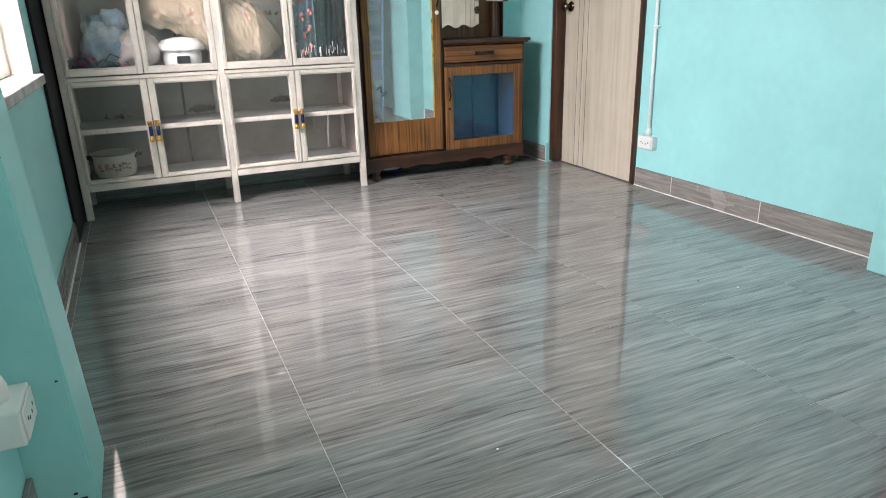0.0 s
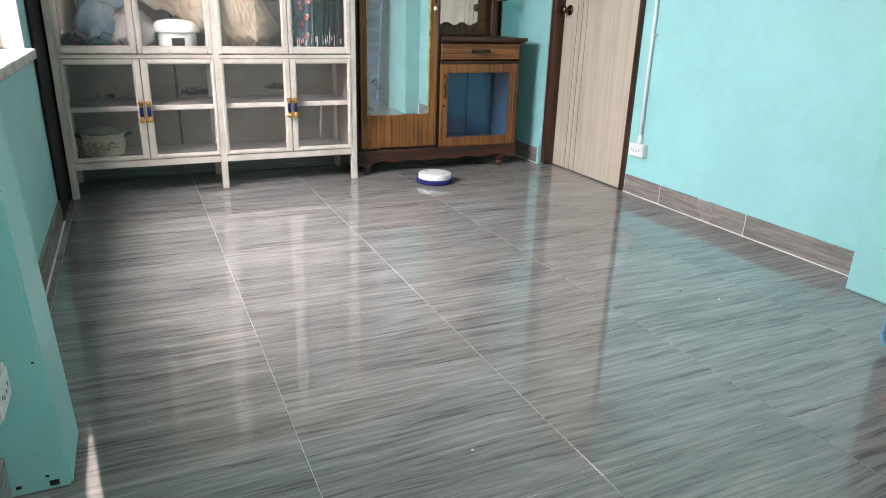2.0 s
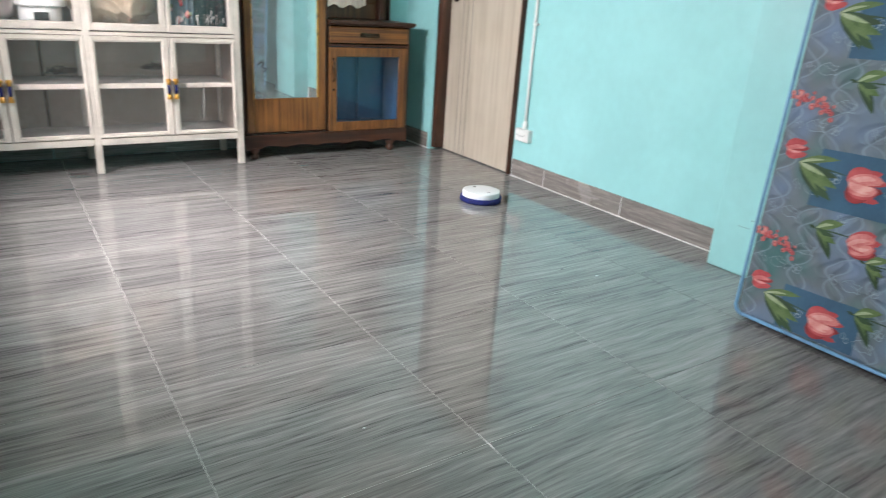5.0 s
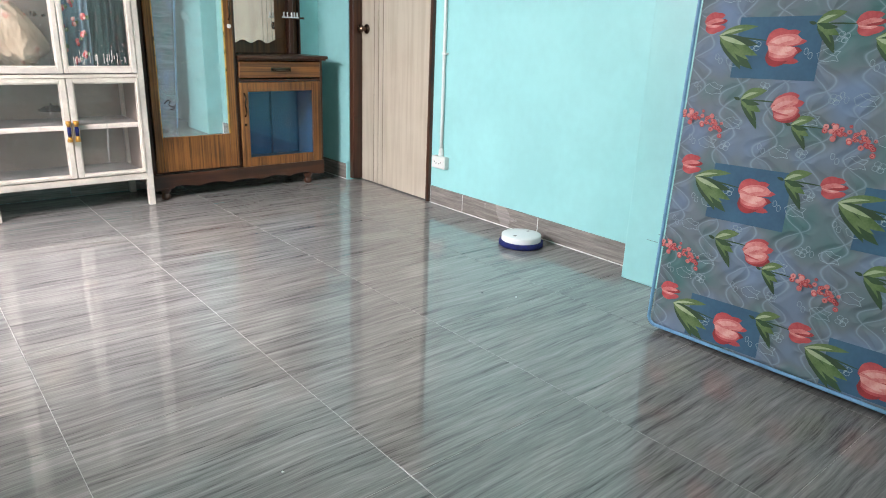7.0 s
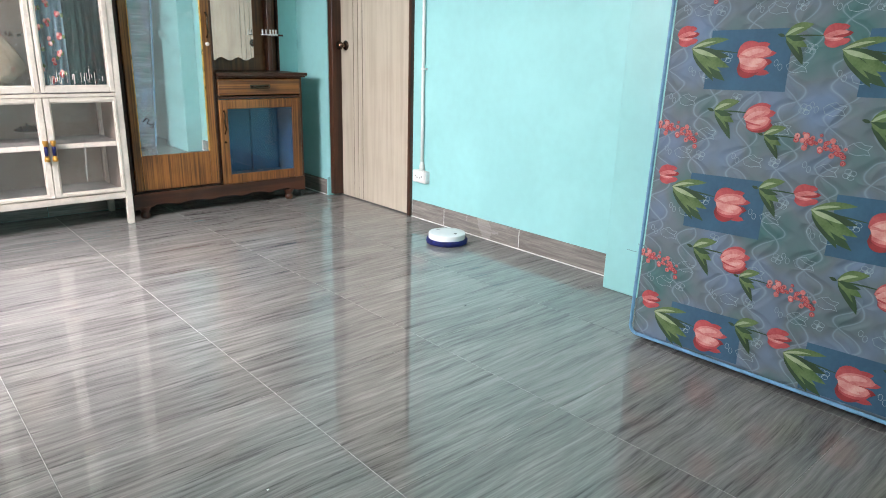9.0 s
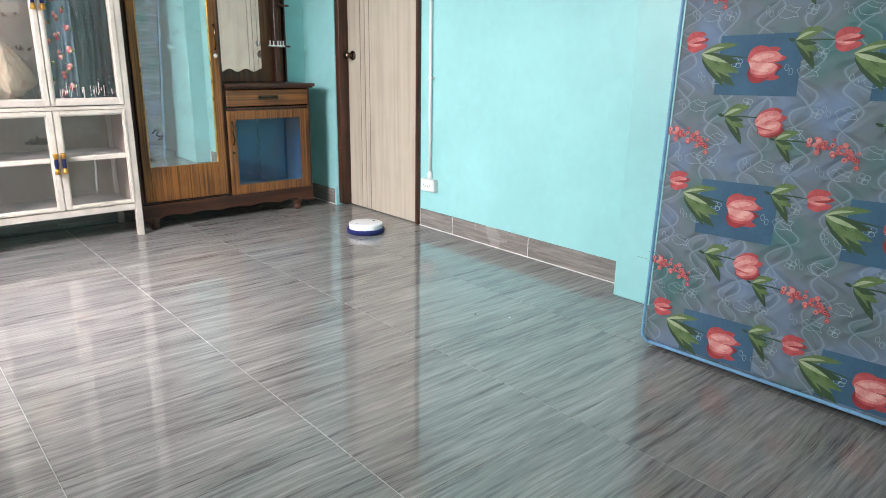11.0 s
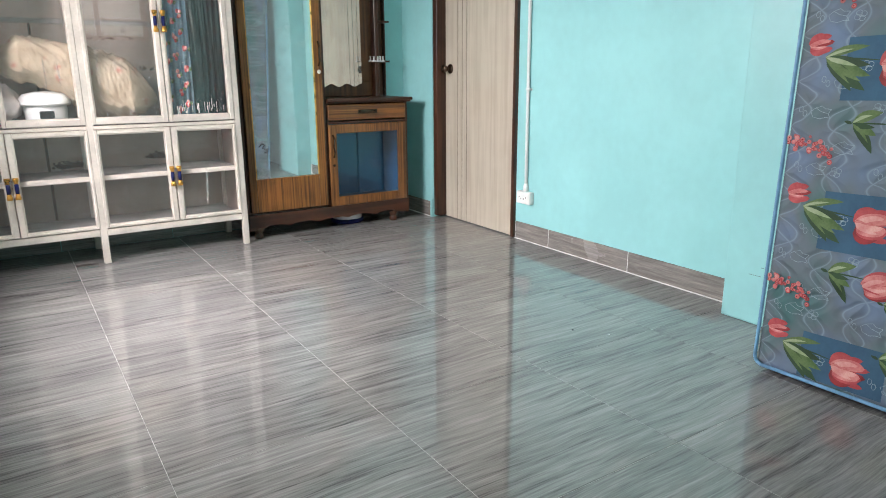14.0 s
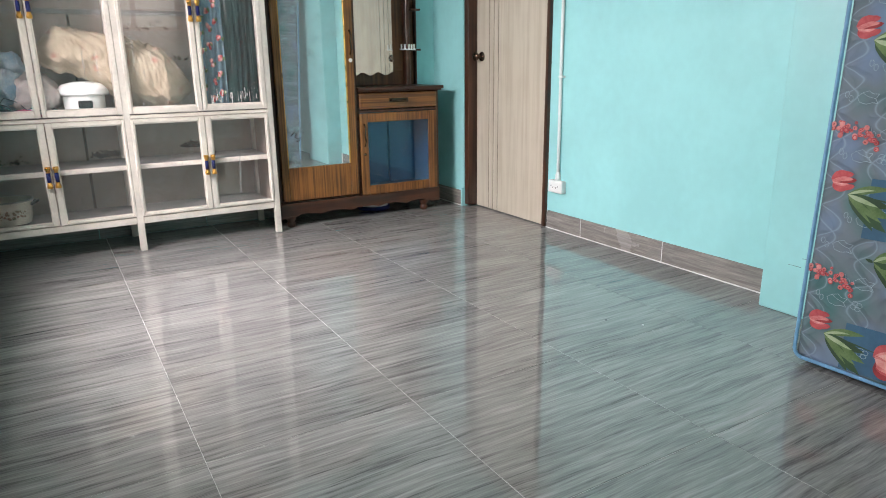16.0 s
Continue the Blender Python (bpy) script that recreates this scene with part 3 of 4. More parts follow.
# ---- what is kept in the cabinet ----
POT = mat("cream_enamel", (0.66, 0.62, 0.52), 0.2, vary=0.06, scale=9)
PRINT = mat("brown_rose_print", (0.42, 0.20, 0.16), 0.4, color2=(0.22, 0.24, 0.14), scale=25)
pot = thing("enamel_pot", (-0.145, 3.965, 0.186), "cream enamel cooking pot with faded flower print on cabinet shelf", "pot")
o = (-0.145, 3.965, 0.186)
part("bowl", lathe(bmesh.new(), [(0.085, 0.0), (0.098, 0.006), (0.106, 0.040), (0.110, 0.118), (0.116, 0.125), (0.113, 0.127), (0.105, 0.118), (0.100, 0.03), (0.05, 0.012)], o, 40), POT, pot, "", True)
part("rim", lathe(bmesh.new(), [(0.1105, 0.119), (0.1175, 0.121), (0.1175, 0.127), (0.112, 0.129)], o, 40, caps=False), mat("worn_rim", (0.25, 0.27, 0.24), 0.3, vary=0.2), pot, "worn greenish rim", True)
for s in (-1, 1):
    part("handle", tube(bmesh.new(), [(o[0] + s * 0.100, o[1] - 0.03, o[2] + 0.098), (o[0] + s * 0.128, o[1] - 0.028, o[2] + 0.108), (o[0] + s * 0.138, o[1], o[2] + 0.111), (o[0] + s * 0.128, o[1] + 0.028, o[2] + 0.108), (o[0] + s * 0.100, o[1] + 0.03, o[2] + 0.098)], 0.008, 8), BLACK, pot, "dark handle")
for a, w in ((-2.25, 0.022), (-1.95, 0.030), (-1.62, 0.026), (-1.25, 0.030), (-0.95, 0.020)):
    bm = bmesh.new()
    for i in range(9):
        b, z = a + rs.uniform(-0.13, 0.13), 0.062 + rs.uniform(-0.020, 0.020)
        c = Vector((o[0] + 0.1085 * math.cos(b), o[1] + 0.1085 * math.sin(b), o[2] + z))
        bmesh.ops.create_icosphere(bm, subdivisions=1, radius=w * rs.uniform(0.15, 0.32), matrix=Matrix.Translation(c))
    bmesh.ops.scale(bm, vec=(1, 1, 1), verts=bm.verts)
    part("flower_print", bm, PRINT, pot, "faded flower print")



def blanket():
    """A rolled quilt that lies over the cooker and sags down to the shelf."""
    bm = bmesh.new()
    n, k = 110, 64
    rings = []
    for i in range(n + 1):
        t = i / n
        x = 0.085 + 0.735 * t
        top = 1.165 - 0.02 * t - 0.15 * t ** 2.2
        bot = 0.935 - 0.19 * min(1, max(0, (t - 0.18) / 0.42)) ** 1.3
        bot = max(bot, 0.735)
        end = min(1, (t * 7) ** 0.5 if t < 1 / 7 else 1) * min(1, ((1 - t) * 5) ** 0.55 if t > 0.8 else 1)
        hz, hy, zc = (top - bot) / 2 * max(end, 0.04), 0.150 * max(end, 0.05), (top + bot) / 2 - (1 - end) * 0.03
        ring = []
        for j in range(k):
            a = 2 * math.pi * j / k
            d = Vector((t * 5, math.cos(a) * 1.5, math.sin(a) * 1.5))
            f = 1 + 0.09 * noise.noise(d * 1.3) + 0.12 * noise.noise(Vector((t * 30 + 9 * math.sin(a), a * 1.1, 0))) + 0.09 * noise.noise(Vector((t * 44 - 12 * math.sin(a), a * 0.8, 3.0))) + 0.03 * noise.noise(d * 7)
            c, s = math.cos(a), math.sin(a)
            ring.append(bm.verts.new((x, 3.945 + hy * f * math.copysign(abs(c) ** 0.8, c), max(0.7235, zc + hz * f * math.copysign(abs(s) ** 0.8, s)))))
        rings.append(ring)
    for a, b in zip(rings, rings[1:]):
        for j in range(k):
            bm.faces.new((a[j], b[j], b[(j + 1) % k], a[(j + 1) % k])).smooth = True
    bm.faces.new(rings[0])
    bm.faces.new(rings[-1][::-1])
    bmesh.ops.recalc_face_normals(bm, faces=bm.faces[:])
    return bm


def cloth_material():
    m = mat("cream_rose_quilt", (0.37, 0.29, 0.20), 0.9, color2=(0.47, 0.38, 0.275), scale=9, bump=1.0, bscale=15)
    n, l = m.node_tree.nodes, m.node_tree.links
    p = n["Principled BSDF"]
    old = p.inputs["Base Color"].links[0].from_socket
    v = n.new("ShaderNodeTexVoronoi")
    v.inputs["Scale"].default_value = 13
    tc = n.new("ShaderNodeTexCoord")
    w = n.new("ShaderNodeTexNoise")
    w.inputs["Scale"].default_value, w.inputs["Detail"].default_value = 70, 4
    l.new(tc.outputs["Object"], v.inputs["Vector"])
    l.new(tc.outputs["Object"], w.inputs["Vector"])
    s = n.new("ShaderNodeMath")
    s.operation = "MULTIPLY_ADD"
    s.inputs[1].default_value = 0.6
    l.new(w.outputs["Fac"], s.inputs[0])
    l.new(v.outputs["Distance"], s.inputs[2])
    r = n.new("ShaderNodeValToRGB")
    r.color_ramp.elements[0].position, r.color_ramp.elements[1].position = 0.44, 0.53
    r.color_ramp.elements[0].color, r.color_ramp.elements[1].color = (0.75, 0.75, 0.75, 1), (0, 0, 0, 1)
    l.new(s.outputs[0], r.inputs[0])
    mx = n.new("ShaderNodeMix")
    mx.data_type = "RGBA"
    l.new(r.outputs[0], mx.inputs["Factor"])
    l.new(old, mx.inputs["A"])
    mx.inputs["B"].default_value = (0.40, 0.16, 0.12, 1)
    l.new(mx.outputs["Result"], p.inputs["Base Color"])
    return m


tagged(part("quilt", blanket(), cloth_material()), "rolled cream quilt with faint rose print in glass cabinet", "quilt")

cooker = thing("rice_cooker", (0.275, 3.90, 0.7225), "white round rice cooker with dark panel under the quilt", "rice cooker")
o = (0.275, 3.885, 0.7225)
part("body", lathe(bmesh.new(), [(0.075, 0.0), (0.084, 0.004), (0.096, 0.05), (0.098, 0.09), (0.094, 0.104)], o, 40), PLASTIC, cooker, "", True)
part("lid", lathe(bmesh.new(), [(0.112, 0.105), (0.118, 0.112), (0.117, 0.135), (0.095, 0.16), (0.04, 0.172)], o, 40), PLASTIC, cooker, "white flared lid", True)
part("panel", boxes((0.240, 0.305, 3.782, 3.796, 0.765, 0.803), bevel=0.005, seg=2), BLACK, cooker, "black control panel")

BAGB = mat("pale_blue_cloth", (0.16, 0.28, 0.38), 0.5, color2=(0.48, 0.50, 0.50), scale=9, bump=0.5, bscale=20)
BAGW = mat("white_pink_cloth", (0.52, 0.43, 0.40), 0.5, color2=(0.64, 0.58, 0.55), scale=8, bump=0.5, bscale=20)
bag = thing("cloth_bundle", (0.0, 3.92, 0.7225), "crumpled bundle of pale blue and white cloth in plastic bag", "bundle")
part("blue_cloth", lump(bmesh.new(), (-0.085, 3.93, 0.875), (0.105, 0.11, 0.125), 0.28, 2.6, 3.0), BAGB, bag, "pale blue cloth")
part("white_cloth", lump(bmesh.new(), (0.055, 3.93, 0.83), (0.11, 0.13, 0.105), 0.26, 2.4, 9.0), BAGW, bag, "white and pink cloth")
part("knot", lump(bmesh.new(), (-0.03, 3.90, 0.985), (0.06, 0.06, 0.055), 0.4, 3.2, 5.0, 3), BAGB, bag)

STR = [mat("teal_cord", (0.02, 0.16, 0.17), 0.5, vary=0.3), mat("pink_cord", (0.42, 0.06, 0.16), 0.5, vary=0.3), mat("dark_cord", (0.02, 0.03, 0.05), 0.5, vary=0.3)]
bm = bmesh.new()
for i in range(170):
    x, y, z = rs.uniform(-0.27, 0.10), rs.uniform(3.80, 3.95), 0.728
    a, ln = rs.uniform(-0.7, 0.7) + (math.pi if rs.random() < 0.5 else 0), rs.uniform(0.07, 0.16)
    h = rs.uniform(0.0, 0.07) * (1.6 if x < -0.12 else 0.5)
    pts = [(min(0.16, max(-0.276, x + math.cos(a) * ln * t)), min(4.1, max(3.785, y + math.sin(a) * ln * t * 0.4)), z + h * math.sin(t * 2.6 + 0.4) + 0.02 * rs.random()) for t in (0, 0.35, 0.7, 1)]
    tube(bm, pts, 0.0022, 4, rs.choice((0, 0, 1, 2, 2)))
tagged(part("cord_tangle", bm, STR), "tangle of teal and pink plastic cords in glass cabinet", "cords", kind="stuff")

FLORAL = mat("blue_floral_cloth", (0.09, 0.17, 0.23), 0.6, color2=(0.21, 0.31, 0.38), scale=9, bump=0.3, bscale=14)
DKGREEN = mat("dark_green_plastic", (0.012, 0.035, 0.032), 0.18, color2=(0.03, 0.075, 0.07), scale=12, bump=0.6, bscale=9)
RED = mat("tulip_red_print", (0.38, 0.032, 0.042), 0.7, color2=(0.52, 0.09, 0.09), scale=22)
PINK = mat("tulip_pink_print", (0.50, 0.10, 0.10), 0.7, color2=(0.70, 0.28, 0.26), scale=22)
DEEP = mat("tulip_deep_print", (0.27, 0.022, 0.026), 0.7, vary=0.3, scale=22)
BLUSH = mat("tulip_blush_print", (0.62, 0.22, 0.20), 0.7, color2=(0.76, 0.42, 0.38), scale=22)
LEAFG = mat("leaf_green_print", (0.060, 0.115, 0.030), 0.7, color2=(0.15, 0.21, 0.08), scale=18)
LEAFP = mat("leaf_pale_print", (0.26, 0.33, 0.17), 0.7, color2=(0.42, 0.46, 0.30), scale=18)
LEAFD = mat("leaf_dark_print", (0.025, 0.060, 0.022), 0.7, vary=0.3, scale=18)
PALE = mat("pale_line_print", (0.30, 0.37, 0.42), 0.7, vary=0.2, scale=18)
bm = bmesh.new()
for i in range(25):
    x0, x1 = 0.842 + 0.006 * i, 0.848 + 0.006 * i
    y = 3.83 + 0.018 * math.sin(i * 0.9) + 0.008 * math.sin(i * 2.3)
    y2 = 3.83 + 0.018 * math.sin((i + 1) * 0.9) + 0.008 * math.sin((i + 1) * 2.3)
    f = bm.faces.new([bm.verts.new(c) for c in ((x0, y, 0.7235), (x1, y2, 0.7235), (x1, y2, 1.70), (x0, y, 1.70))])
    f.smooth = True
bmesh.ops.remove_doubles(bm, verts=bm.verts, dist=0.0005)
bmesh.ops.solidify(bm, geom=bm.faces[:], thickness=0.004)
hang = thing("hanging_cloth", (0.92, 3.83, 0.7235), "blue floral cloth hanging in the glass cabinet", "cloth")
part("cloth", bm, FLORAL, hang)
for i in range(30):
    bm = bmesh.new()
    x, z = 0.858 + (0.0, 0.052, 0.098)[i % 3] + rs.uniform(-0.008, 0.012), 0.76 + 0.031 * i
    for j in range(5):
        lump(bm, (x + rs.uniform(-0.009, 0.009) + 0.014 * (j == 4), 3.806, z + rs.uniform(-0.014, 0.014)), (0.009, 0.003, 0.012), 0.35, 2, i + j, 1, mi=(0, 1, 0, 1, 2)[j])
    part("printed_flower", bm, [RED, BLUSH, LEAFG], hang, "red printed flower")
bm = bmesh.new()
n = 40
rows = [[bm.verts.new((0.995 + 0.18 * i / n, 3.86 + 0.02 * noise.noise(Vector((i * 0.28, k * 0.15, 2))) + 0.012 * noise.noise(Vector((i * 0.8, k * 0.1, 7))), 0.7235 + 0.96 * k / 24)) for i in range(n + 1)] for k in range(25)]
for a, b in zip(rows, rows[1:]):
    for i in range(n):
        bm.faces.new((a[i], a[i + 1], b[i + 1], b[i])).smooth = True
bmesh.ops.solidify(bm, geom=bm.faces[:], thickness=0.004)
tagged(part("plastic_sheet", bm, DKGREEN), "dark green crinkled plastic sheet standing in cabinet", "plastic sheet")

# ---- wardrobe and dresser ----
DY, DB = 3.826, YB - 0.016
dr = thing("mirror_dresser", (1.81, 4.0, 0), "orange-brown wooden wardrobe dresser with tall mirror and blue glass door", "dresser")
part("carcass", boxes((1.236, 1.256, DY + 0.006, DB, 0.15, 1.80), (1.757, 1.775, DY + 0.006, DB, 0.15, 1.80), (1.256, 1.757, DB - 0.01, DB, 0.15, 1.80), (1.256, 1.757, DY + 0.02, DB - 0.01, 0.15, 0.17), (1.256, 1.757, DY + 0.006, DB - 0.01, 1.78, 1.80), bevel=0.002), MAHO, dr, "dark brown wardrobe sides")
md = part("mirror_door", boxes((1.258, 1.300, DY - 0.014, DY + 0.006, 0.162, 1.775), (1.702, 1.755, DY - 0.014, DY + 0.006, 0.162, 1.775), (1.300, 1.702, DY - 0.014, DY + 0.006, 0.162, 0.364), (1.300, 1.702, DY - 0.014, DY + 0.006, 1.70, 1.775), bevel=0.003), OAK, dr, "veneered wardrobe door")
part("mirror", boxes((1.3005, 1.7015, DY - 0.010, DY + 0.004, 0.3645, 1.6995)), MIRROR, md, "tall aged mirror")
part("gold_trim", boxes((1.300, 1.304, DY - 0.0165, DY - 0.0145, 0.36, 1.70), (1.6975, 1.7035, DY - 0.0175, DY - 0.0095, 0.366, 1.70), bevel=0.0008), GOLD, md, "gold edge strip")
part("keyhole", lathe(bmesh.new(), [(0.012, 0.0), (0.012, -0.004), (0.004, -0.007)], (1.732, DY - 0.014, 0.985), 16, "y"), PLASTIC, md, "white key escutcheon")
part("handle", tube(bmesh.new(), [(1.732, DY - 0.014, 1.02), (1.736, DY - 0.030, 1.05), (1.730, DY - 0.032, 1.09), (1.734, DY - 0.030, 1.13), (1.732, DY - 0.014, 1.16)], 0.006, 8), BRONZE, md, "curved bronze pull")
bm = tube(bmesh.new(), [(1.330, DY - 0.0108, 0.555), (1.350, DY - 0.0108, 0.575), (1.365, DY - 0.0108, 0.565), (1.352, DY - 0.0108, 0.548), (1.372, DY - 0.0108, 0.535), (1.392, DY - 0.0108, 0.545), (1.380, DY - 0.0108, 0.525), (1.360, DY - 0.0108, 0.520)], 0.0028, 5)
part("scribble", bm, BLACK, md, "black scrawl on the mirror")
# base unit
part("base_carcass", boxes((1.776, 1.790, DY + 0.004, DB, 0.14, 0.80), (2.333, 2.350, DY - 0.002, DB, 0.14, 0.80), (1.790, 2.333, DB - 0.01, DB, 0.14, 0.80), (1.790, 2.333, DY + 0.01, DB - 0.01, 0.14, 0.155), (1.790, 2.333, DY + 0.004, DB - 0.01, 0.668, 0.682), bevel=0.002), MAHO, dr, "dark brown base sides")
part("lining", boxes((1.7905, 1.795, DY + 0.02, DB - 0.02, 0.156, 0.667), (2.328, 2.3325, DY + 0.02, DB - 0.02, 0.156, 0.667), (1.795, 2.328, DB - 0.020, DB - 0.011, 0.156, 0.667), (1.795, 2.328, DY + 0.02, DB - 0.02, 0.156, 0.162)), BLUEBOX, dr, "blue painted lining")
part("inner_post", boxes((2.12, 2.145, DB - 0.05, DB - 0.021, 0.162, 0.667)), BLUEBOX, dr)
part("countertop", boxes((1.776, 2.385, DY - 0.022, DB, 0.803, 0.822), (1.776, 2.375, DY - 0.012, DB, 0.793, 0.803), bevel=0.004, seg=2), MAHOX, dr, "worn dark brown top")
dw = part("drawer", boxes((1.782, 2.330, DY - 0.014, DY + 0.004, 0.690, 0.785), bevel=0.004), OAKX, dr, "veneered drawer front")
part("drawer_pull", tube(bmesh.new(), [(2.00, DY - 0.014, 0.742), (2.00, DY - 0.03, 0.738), (2.02, DY - 0.032, 0.734), (2.085, DY - 0.032, 0.734), (2.105, DY - 0.03, 0.738), (2.105, DY - 0.014, 0.742)], 0.005, 8), BRONZE, dw, "dark drop pull")
part("pull_plate", boxes((1.985, 2.12, DY - 0.016, DY - 0.0142, 0.727, 0.752), bevel=0.0006), BRONZE, dw)
cd = part("cupboard_door", boxes((1.778, 1.831, DY - 0.014, DY + 0.004, 0.148, 0.664), (2.270, 2.331, DY - 0.014, DY + 0.004, 0.148, 0.664), (1.831, 2.270, DY - 0.014, DY + 0.004, 0.148, 0.206), (1.831, 2.270, DY - 0.014, DY + 0.004, 0.608, 0.664), bevel=0.003), OAK, dr, "veneered glass door")
g = part("pane", boxes((1.8315, 2.2695, DY - 0.004, DY - 0.001, 0.2065, 0.6075)), glass("bluish_glass", (0.55, 0.82, 1.0), 0.012), cd, "blue-tinted dusty glass")
g.visible_shadow = False
part("handle", tube(bmesh.new(), [(1.805, DY - 0.014, 0.46), (1.809, DY - 0.028, 0.49), (1.801, DY - 0.030, 0.53), (1.807, DY - 0.028, 0.57), (1.805, DY - 0.014, 0.60)], 0.0055, 8), BRONZE, cd, "curved bronze pull")
part("keyhole", lathe(bmesh.new(), [(0.008, 0.0), (0.008, -0.003), (0.003, -0.005)], (1.805, DY - 0.014, 0.41), 12, "y"), BRONZE, cd)
# plinth with a scalloped apron, and turned feet
out = [(1.236, 0.148), (1.236, 0.056)]
for i in range(65):
    t = i / 64
    x = 1.290 + 0.995 * t
    z = 0.064 + 0.016 * abs(math.sin(t * math.pi * 5)) ** 0.7 * (1 if 0.06 < t < 0.94 else 0.2) - (0.003 if 0.46 < t < 0.54 else 0)
    out.append((x, z))
out += [(2.345, 0.056), (2.345, 0.148)]
part("plinth", prism(bmesh.new(), out, DY - 0.016, DY + 0.006), MAHOX, dr, "scalloped dark brown apron")
part("plinth_side", boxes((2.327, 2.347, DY + 0.007, DB, 0.070, 0.139), (1.238, 1.258, DY + 0.007, DB, 0.070, 0.149), (1.26, 2.326, DB - 0.02, DB, 0.09, 0.139)), MAHOX, dr)
for x in (1.300, 2.235):
    for y in (DY + 0.012, DB - 0.05):
        part("foot", lathe(bmesh.new(), [(0.020, 0.0), (0.026, 0.006), (0.028, 0.022), (0.020, 0.036), (0.026, 0.045), (0.032, 0.060), (0.032, 0.069)], (x, y, 0), 20), MAHO, dr, "turned foot", True)
# upper back with small mirror and side shelves
UY = DB - 0.05
part("upper_back", boxes((1.776, 2.335, UY + 0.02, DB, 0.823, 1.80)), WALNUT, dr)
part("mirror_surround", boxes((1.776, 2.245, UY, UY + 0.02, 0.824, 0.92), (2.165, 2.245, UY, UY + 0.02, 0.92, 1.78), bevel=0.003), WALNUT, dr)
wav = [(1.80, 1.70), (2.163, 1.70)] + [(2.163 - 0.363 * i / 48, 0.898 + 0.010 * math.cos(i / 48 * math.pi * 6)) for i in range(49)]
bm = prism(bmesh.new(), wav[::-1], UY - 0.004, UY - 0.001)
bmesh.ops.rotate(bm, verts=bm.verts, cent=(2.163, UY - 0.004, 0), matrix=Matrix.Rotation(radians(8), 3, "Z"))
part("small_mirror", bm, MIRROR, dr, "small mirror with wavy lower edge")
part("side_post", boxes((2.245, 2.275, UY - 0.05, UY + 0.02, 0.823, 1.78), bevel=0.004), MAHO, dr)
for z in (1.045, 1.30, 1.55):
    bm = prism(bmesh.new(), [(2.275, z), (2.345, z), (2.345, z + 0.012), (2.275, z + 0.012)], UY - 0.07, UY + 0.02)
    part("side_shelf", bm, MAHO, dr, "small dark side shelf")
part("side_edge", boxes((2.338, 2.350, UY - 0.005, DB, 0.823, 1.78), bevel=0.003), MAHO, dr)
rack = thing("peg_rack", (2.25, UY - 0.09, 1.058), "small white plastic peg rack on dresser shelf", "rack")
part("bar", boxes((2.185, 2.30, UY - 0.085, UY - 0.070, 1.049, 1.057), bevel=0.001), PLASTIC, rack)
for x in (2.19, 2.215, 2.245, 2.265, 2.285):
    part("peg", boxes((x, x + 0.008, UY - 0.083, UY - 0.075, 1.0572, 1.085), bevel=0.001), PLASTIC, rack)

# ---- round lamps on the ceiling behind the camera ----
GLOW = bpy.data.materials.new("lit_lamp_diffuser")
GLOW.use_nodes = True
GLOW.node_tree.nodes["Principled BSDF"].inputs["Emission Color"].default_value = (1.0, 0.97, 0.92, 1)
GLOW.node_tree.nodes["Principled BSDF"].inputs["Emission Strength"].default_value = 240
for x, y in ((0.42, 0.47), (1.015, 0.63)):
    lamp = thing("ceiling_lamp", (x, y, H), "small round white ceiling lamp, lit", "ceiling lamp", "ceiling lamps")
    part("housing", lathe(bmesh.new(), [(0.072, 0.0), (0.074, -0.004), (0.074, -0.022), (0.070, -0.026), (0.061, -0.026)], (x, y, H), 40), PLASTIC, lamp, "white lamp ring", True)
    part("diffuser", lathe(bmesh.new(), [(0.0605, -0.0265), (0.055, -0.031), (0.034, -0.034), (0.004, -0.035)], (x, y, H), 40), GLOW, lamp, "lit white diffuser", True)

# ---- mattress on its side ----


